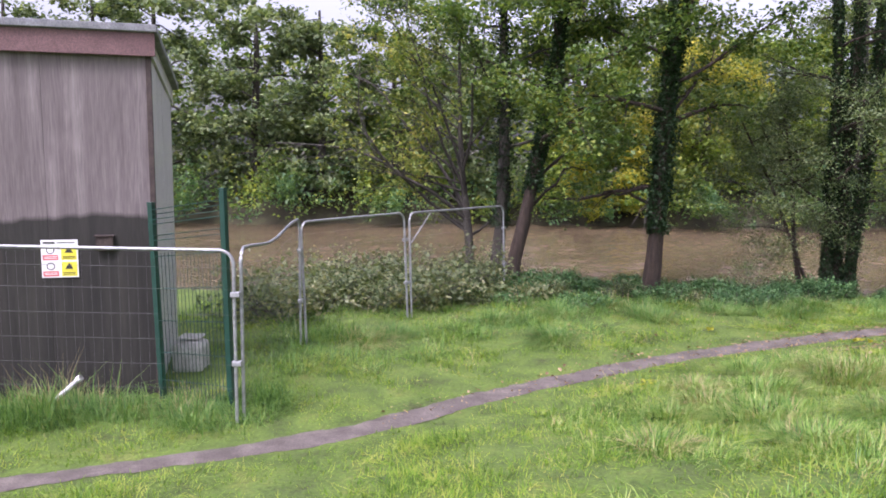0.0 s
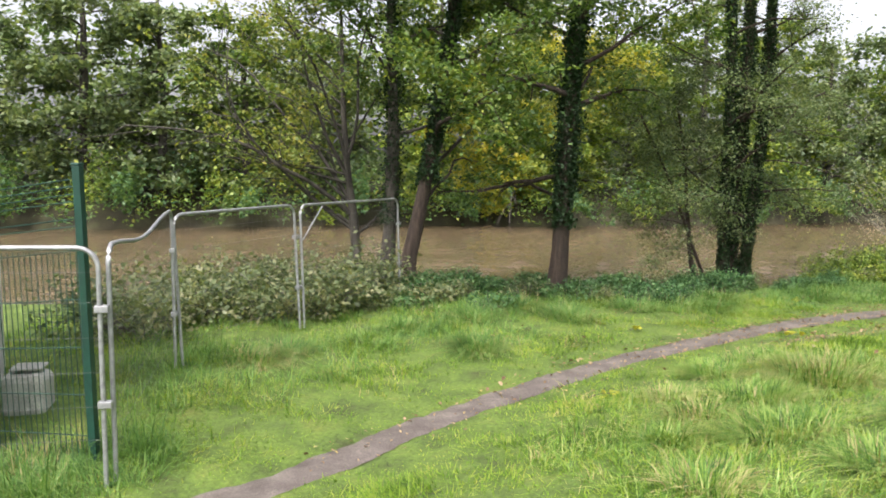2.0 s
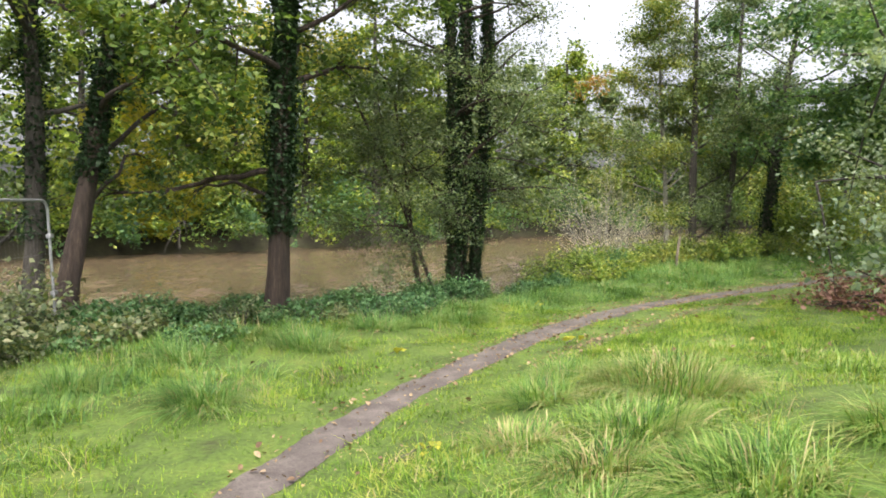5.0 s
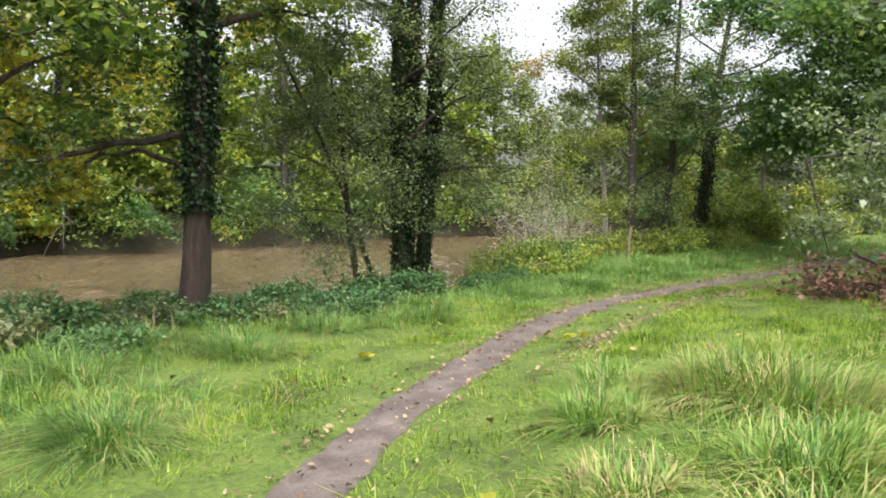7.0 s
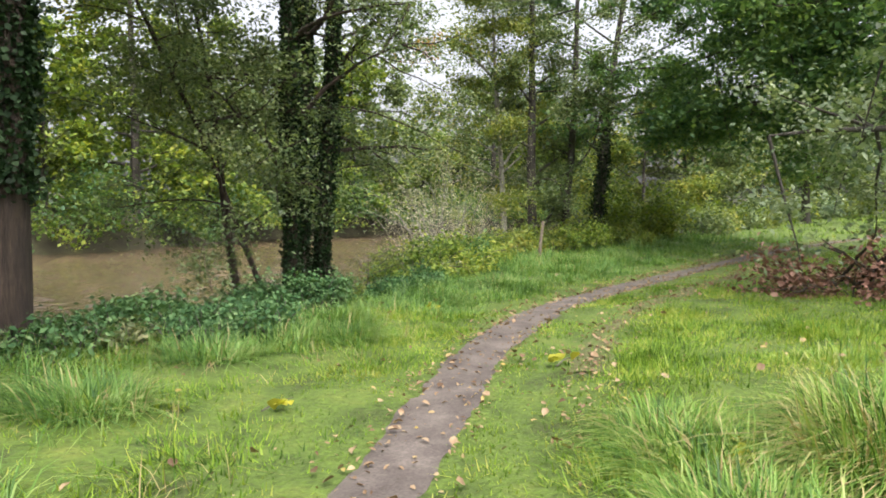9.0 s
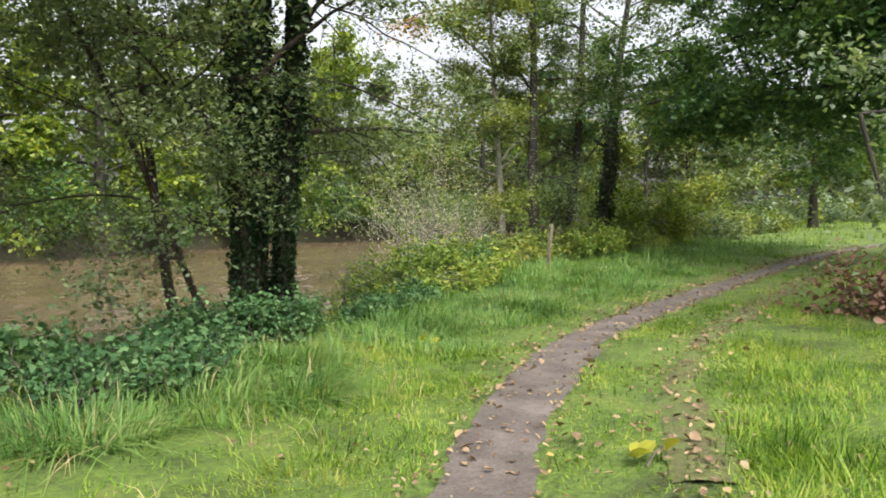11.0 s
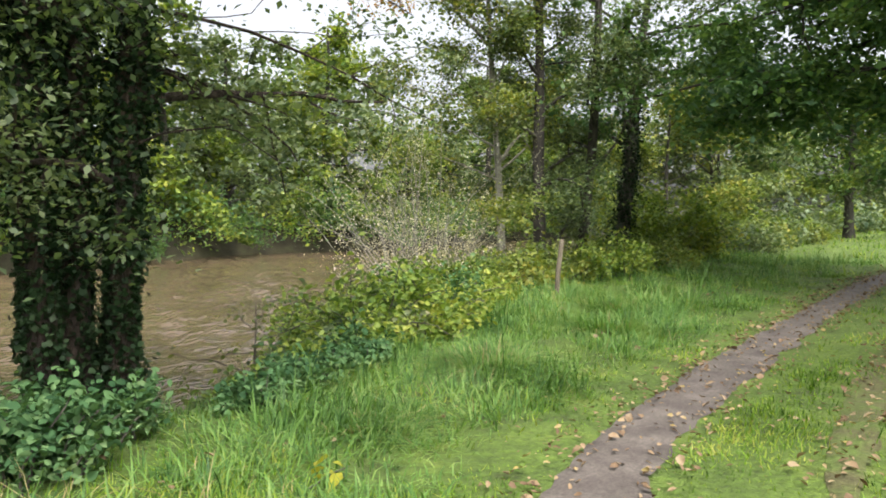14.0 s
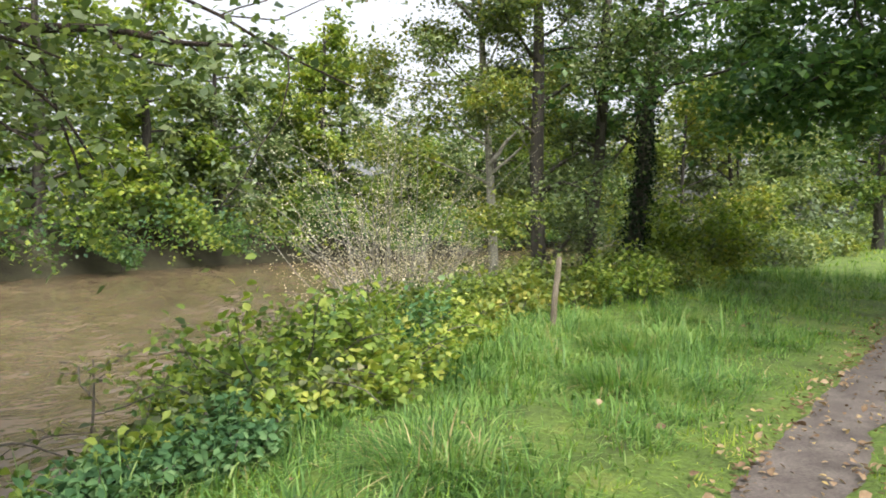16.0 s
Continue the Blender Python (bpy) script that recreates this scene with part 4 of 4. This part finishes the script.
for i in range(9):
    x, y = 27.0 + i * 2.1, 19.6 + 0.8 * math.sin(i * 1.9)
    mound("bankside_bush", (x, y), (1.2, 1.0), bush_r.uniform(0.6, 1.2), 1500, 0.15, (M_leaf_olive, M_leaf_lime, M_leaf_grey)[i % 3], 340 + i, ("olive", "lime", "grey-green")[i % 3] + " bush on the bank past the trees", "bush", stems=22)
for i in range(10):
    x, y = 46.0 + i * 4.5, 20.6 + 1.2 * math.sin(i * 1.3)
    mound("bankside_bush", (x, y), (2.6, 1.2), bush_r.uniform(1.3, 2.2), 1300, 0.26, (M_leaf_skylit, M_leaf_olive, M_leaf_lime)[i % 3], 400 + i, ("silvery", "olive", "lime")[i % 3] + " hedge bush far along the bank", "bush", stems=26)
mound("yellow_bush", (26.6, 20.0), (1.3, 1.1), 1.7, 6000, 0.13, M_leaf_lime, 350, "rounded yellow-green bush beside the trees", "bush", stems=26)
mound("yellow_bush", (29.0, 20.3), (1.2, 1.0), 1.1, 3500, 0.13, M_leaf_lime, 351, "low lime-green bush by the path", "bush", stems=22)
mound("pale_shrub", (18.2, 21.9), (0.35, 0.35), 3.6, 9000, 0.032, M_seed, 352, "pale dry shrub with greyish seed heads at the waterside", "shrub", stems=70, wild=0.16, stem_mat=M_bark_pale)
mound("pale_shrub", (18.9, 21.7), (0.3, 0.3), 2.1, 4500, 0.03, M_seed, 353, "smaller pale dry shrub gone to seed", "shrub", stems=40, wild=0.3, stem_mat=M_bark_pale)
tree(at_ground(11.1, 18.35), "tiny leafless shrub at the bank edge", 1.15, 0.02, M_leaf_olive, M_twig, 360, limb_from=0.35, limbs=8, reach=0.5, leaves=160, size=0.06, clump=0.12, name="sapling")


def dead_bough():
    ob = mound("dead_bough", (13.7, 11.3), (1.15, 0.8), 0.95, 2600, 0.085, M_dead, 370, "fallen bough with withered red-brown leaves on the grass", "fallen branch", stems=34, wild=1.0, stem_mat=M_twig)
    r = rng(371)
    for q in range(9):
        w = Wood()
        w.add(bend((r.uniform(-0.3, 1.0), r.uniform(-0.6, 0.4), 0.1), (-1, r.uniform(-0.4, 0.9), r.uniform(0.2, 0.7)), r.uniform(1.2, 2.0), 8, r, 0.12, -0.2), np.linspace(0.035, 0.008, 8), 7)
        child("branch", w.mesh("branch", M_bark_red), ob, "grey-brown broken branch")


dead_bough()


def stake():
    ob = thing("wooden_stake", at_ground(16.5, 18.0, 0.15), "short pale weathered wooden stake leaning on the bank", "stake")
    w = Wood()
    w.add([(0.0, 0, 0), (0.03, -0.01, 0.5), (0.09, -0.03, 0.92), (0.105, -0.035, 1.02), (0.108, -0.035, 1.03)], [0.04, 0.038, 0.036, 0.03, 0.01], 9, 3, 0.06)
    child("shaft", w.mesh("shaft", M_stake), ob)


stake()


# ---- grass ----
def off_path(x, y):
    return np.abs(path_y(np.clip(x, -9, 40)) - y) * 0.84


def worn(x, y):
    """How worn the second wheel track is beside the path, 0 to 1."""
    d = y - path_y(np.clip(x, -9, 40)) + 1.12 + 0.08 * np.sin(x * 1.3)
    return (1 - smooth(0.1, 0.32, np.abs(d))) * smooth(4, 8, x)


def sward(name, clumps, xr, yr, length, width, seed, mat, label, keep=None, per=9, lean=1.0, segs=1, spread=0.05, share=0.55):
    """Grass in small tussocks: each a handful of blades that fall outwards from one root, longer and shorter by drifts."""
    r = rng(seed)
    x, y = r.uniform(*xr, clumps), r.uniform(*yr, clumps)
    drift = np.sin(x * 1.9 + 2 * np.sin(y * 1.3)) * np.sin(y * 2.3 + 1.5 * np.sin(x * 0.8))
    ok = (off_path(x, y) > path_half(x) + r.uniform(-0.02, 0.16, clumps)) & (y < near_edge(x) - 0.75) & (r.uniform(size=clumps) < share + 0.45 * drift)
    ok &= r.uniform(size=clumps) > 0.8 * worn(x, y)
    if keep is not None:
        ok &= keep(x, y)
    x, y, drift = x[ok], y[ok], drift[ok]
    tall = length * (0.8 + 0.35 * drift) * r.lognormal(0, 0.3, len(x)) * (0.55 + 0.45 * smooth(0.2, 1.3, off_path(x, y)))
    k = np.repeat(np.arange(len(x)), per)
    o = r.normal(size=(len(k), 2)) * spread
    px, py = x[k] + o[:, 0], y[k] + o[:, 1]
    p = np.stack([px, py, ground_z(px, py) - 0.01], 1)
    a = 5 * np.sin(x * 0.9) + 4 * np.sin(y * 1.1)
    away = np.column_stack([o / spread * 0.6, np.zeros(len(k))]) + np.stack([np.cos(a), np.sin(a), np.zeros(len(x))], 1)[k] * 0.5
    v, f = blade_arrays(p, tall[k], width, r, lean, away, segs, 0.5)
    tagged(new(name, mesh_of(name, v, f, mat)), label, "grass", kind="stuff")


def below(x, y):
    return y < path_y(x)


def above(x, y):
    return y > path_y(x)


def bank_strip(x, y):
    return y > path_y(x) + 2.3 - 0.9 * smooth(4, 8, x) + 0.5 * np.sin(x * 1.7)


def fence_line(x, y):
    return np.abs(np.interp(y, (8.5, 11.9, 14.1, 17.1), (-2.4, -2.3, -0.72, 1.3)) - x) < 0.35


sward("grass", 27000, (-5, 8), (3.5, 13), 0.095, 0.011, 401, M_grass, "bright green rough mown grass", below, 8, 1.2, share=0.65)
sward("grass", 24000, (-5, 9), (7, 18), 0.085, 0.012, 402, M_grass, "bright green grass between path and bank", above, 8, 0.9)
sward("grass", 15000, (8, 26), (10, 19), 0.09, 0.014, 403, M_grass, "green grass along the shaded path", None, 7, 1.0)
sward("grass", 17000, (4.5, 14), (10, 15), 0.07, 0.0105, 405, M_grass, "close green turf beside the path", lambda x, y: y < path_y(x) + 1.2, 8, 0.9)
sward("grass", 2500, (25, 75), (0, 22), 0.2, 0.05, 404, M_grass, "sunlit field grass in the distance", None, 7, 0.8, spread=0.2)
sward("rank_grass", 4200, (-3, 14), (10.5, 18.6), 0.23, 0.011, 411, M_coarse, "lush long blue-green grass along the bank", bank_strip, 9, 1.1, 2, 0.07)
sward("rank_grass", 2600, (13, 30), (15.2, 20), 0.26, 0.014, 412, M_coarse, "long green grass beside the riverside trees", lambda x, y: y > path_y(x) + 0.9, 9, 1.1, 2, 0.07)
sward("rank_grass", 800, (-6, -2), (8.2, 9.5), 0.32, 0.01, 413, M_coarse, "unmown weeds along the foot of the fence", lambda x, y: y > 8.35 + 0.15 * np.sin(x * 3), 9, 1.0, 2, 0.07)
sward("rank_grass", 1500, (-2.9, 1.6), (8.4, 17.3), 0.28, 0.01, 414, M_coarse, "unmown weeds under the site fence", fence_line, 8, 1.0, 2, 0.07)
sward("rank_grass", 2600, (1.2, 8.0), (3.5, 11.0), 0.15, 0.01, 415, M_tuft, "rough uneven meadow grass on the slope", lambda x, y: y < path_y(x) - 1.6, 12, 1.4, 2, 0.05, 0.4)
sward("rank_grass", 4800, (8.5, 19), (14.9, 18.3), 0.17, 0.011, 416, M_coarse, "lush green grass beside the path", lambda x, y: y > path_y(x) + 0.7, 9, 1.15, 2, 0.07)
sward("dry_grass", 900, (-2, 19), (9.5, 18.3), 0.2, 0.006, 417, M_straw, "dry yellowed grass stalks among the green", lambda x, y: y > path_y(x) + 0.8, 6, 1.1, 2)
sward("dry_grass", 450, (1.0, 8), (4.0, 10.8), 0.13, 0.007, 418, M_straw, "dry yellowed grass stalks on the slope", lambda x, y: y < path_y(x) - 1.0, 8, 1.5, 2)
sward("dry_grass", 150, (-6, -2.6), (8.75, 9.5), 0.42, 0.006, 419, M_straw, "dead weed stalks against the hut", lambda x, y: y < 9.55 + 0.26 * (x + 3.7), 6, 0.5, 2)


def tuft(x, y, spread, height, count, seed, share, label):
    r = rng(seed)
    a = r.uniform(0, 2 * math.pi, count)
    q = np.sqrt(r.uniform(0, 1, count)) * spread * 0.6
    o = np.stack([np.cos(a) * q, np.sin(a) * q], 1)
    g = at_ground(x, y)
    p = np.column_stack([o, ground_z(x + o[:, 0], y + o[:, 1]) - g.z - 0.01])
    away = np.stack([np.cos(a), np.sin(a), np.zeros(count)], 1)
    ob = thing("grass_tuft", g, label, "grass tuft", "coarse grass tufts")
    dry = r.uniform(size=count) < share
    turn = r.uniform(0, 2 * math.pi)
    comb = np.array([[math.cos(turn), math.sin(turn), 0]]) * 0.55
    for nm, pick, m in (("green_growth", ~dry, M_coarse if y > path_y(x) else M_tuft), ("dead_growth", dry, M_straw)):
        v, f = blade_arrays(p[pick], height * np.ones(pick.sum()), 0.0095, r, 1.3, away[pick] + comb, 3, 0.56)
        child(nm, mesh_of(nm, v, f, m), ob)["kind"] = "stuff"


TUFTS = ((5.85, 10.1, 0.95, 0.5), (4.15, 10.3, 0.6, 0.4), (5.5, 11.2, 0.5, 0.36), (3.15, 9.5, 0.6, 0.32), (3.0, 8.5, 0.75, 0.42), (3.75, 8.75, 0.8, 0.45), (3.2, 7.6, 0.9, 0.48), (4.9, 10.75, 0.7, 0.42), (5.3, 11.05, 0.55, 0.4), (4.25, 10.45, 0.6, 0.4),
         (5.25, 9.95, 0.95, 0.66), (5.0, 9.3, 0.9, 0.6), (1.85, 12.7, 0.75, 0.45), (1.72, 12.4, 0.6, 0.42), (-1.3, 12.3, 0.65, 0.45), (-0.9, 12.85, 0.65, 0.4), (3.9, 14.45, 0.8, 0.5), (3.25, 15.4, 0.8, 0.5), (0.9, 13.9, 0.7, 0.4), (2.2, 14.6, 0.8, 0.45),
         (3.2, 6.4, 0.7, 0.4), (4.4, 7.2, 0.8, 0.45), (1.9, 6.6, 0.6, 0.35), (2.4, 7.9, 0.6, 0.35), (-3.2, 9.1, 0.6, 0.4), (-3.9, 9.0, 0.6, 0.42), (-4.5, 8.7, 0.7, 0.4), (-2.9, 8.75, 0.5, 0.35), (-5.0, 8.9, 0.7, 0.45),
         (6.6, 15.6, 0.9, 0.45), (7.6, 15.8, 0.8, 0.4), (5.6, 15.4, 0.9, 0.45), (10.0, 16.0, 0.7, 0.35), (12.0, 16.4, 0.8, 0.4), (14.5, 16.3, 0.8, 0.42), (16.0, 16.9, 0.9, 0.45), (18.6, 17.3, 0.9, 0.5), (7.0, 15.0, 0.6, 0.36))
for i, (x, y, s, h) in enumerate(TUFTS):
    dry = i in (3, 4, 10, 11, 14, 22)
    tuft(x, y, s * 0.8, h * 0.56, int(720 * s / 0.6), 500 + i, 0.28 if dry else 0.07, "straw-coloured half-dead grass tuft in the meadow" if dry else "coarse arching green grass tuft in the meadow")


def fallen_leaves():
    """Leaf litter: thick along both edges of the path and in the second track, thin elsewhere."""
    r = rng(601)
    for k, (count, size) in enumerate(((3400, 0.04), (700, 0.058))):
        i = r.integers(100, len(PATH_LINE) - 100, count)
        c = PATH_LINE[i]
        d = unit(PATH_LINE[i + 1] - PATH_LINE[i - 1])
        side = np.where(r.uniform(size=count) < 0.6, 1, -1) * (path_half(c[:, 0]) + r.normal(0, 0.1, count)) + r.normal(0, 0.06, count)
        p = c + np.stack([-d[:, 1], d[:, 0]], 1) * side[:, None]
        p = p[p[:, 0] > r.uniform(-3, 11, count)]
        e = np.column_stack([r.uniform(2, 20, count // 4), r.uniform(9, 17.5, count // 4)])
        g = np.column_stack([r.uniform(5, 21, count // 4), np.zeros(count // 4)])
        g[:, 1] = path_y(g[:, 0]) - 1.12 + r.normal(size=count // 4) * 0.2
        p = np.concatenate([p, e, g])
        p = np.column_stack([p, ground_z(p[:, 0], p[:, 1]) + 0.03 + 0.012 * k])
        leaf_stuff("fallen_leaves", p, size, 602 + k, M_fallen, ("small dry brown leaves on path and grass", "broad pale autumn leaves on path and grass")[k], "leaves", up=1.6, droop=0.0, oval=True, aspect=(0.5, 0.75)[k])


fallen_leaves()


def leaf_cluster(x, y, seed):
    r = rng(seed)
    ob = thing("fallen_sprig", at_ground(x, y), "fallen sprig of bright yellow autumn leaves on the grass", "leaves", "yellow fallen sprigs")
    for q in range(6):
        p = np.array([[r.normal() * 0.1, r.normal() * 0.08, 0.05 + r.uniform(0, 0.03)]])
        v, f = leaf_arrays(p, 0.09, r, 0.8, 1.2, 0.0, True)
        child("leaf", mesh_of("leaf", v, f, M_leaf_yellow), ob)
    w = Wood()
    w.add([(-0.16, 0, 0.03), (0, 0.01, 0.06), (0.15, 0.03, 0.05)], [0.006, 0.005, 0.003], 5)
    child("twig", w.mesh("twig", M_twig), ob)


for k, (x, y) in enumerate(((6.88, 12.48), (5.0, 10.55), (4.76, 13.54), (2.6, 10.0), (9.05, 15.41))):
    leaf_cluster(x, y, 620 + k)
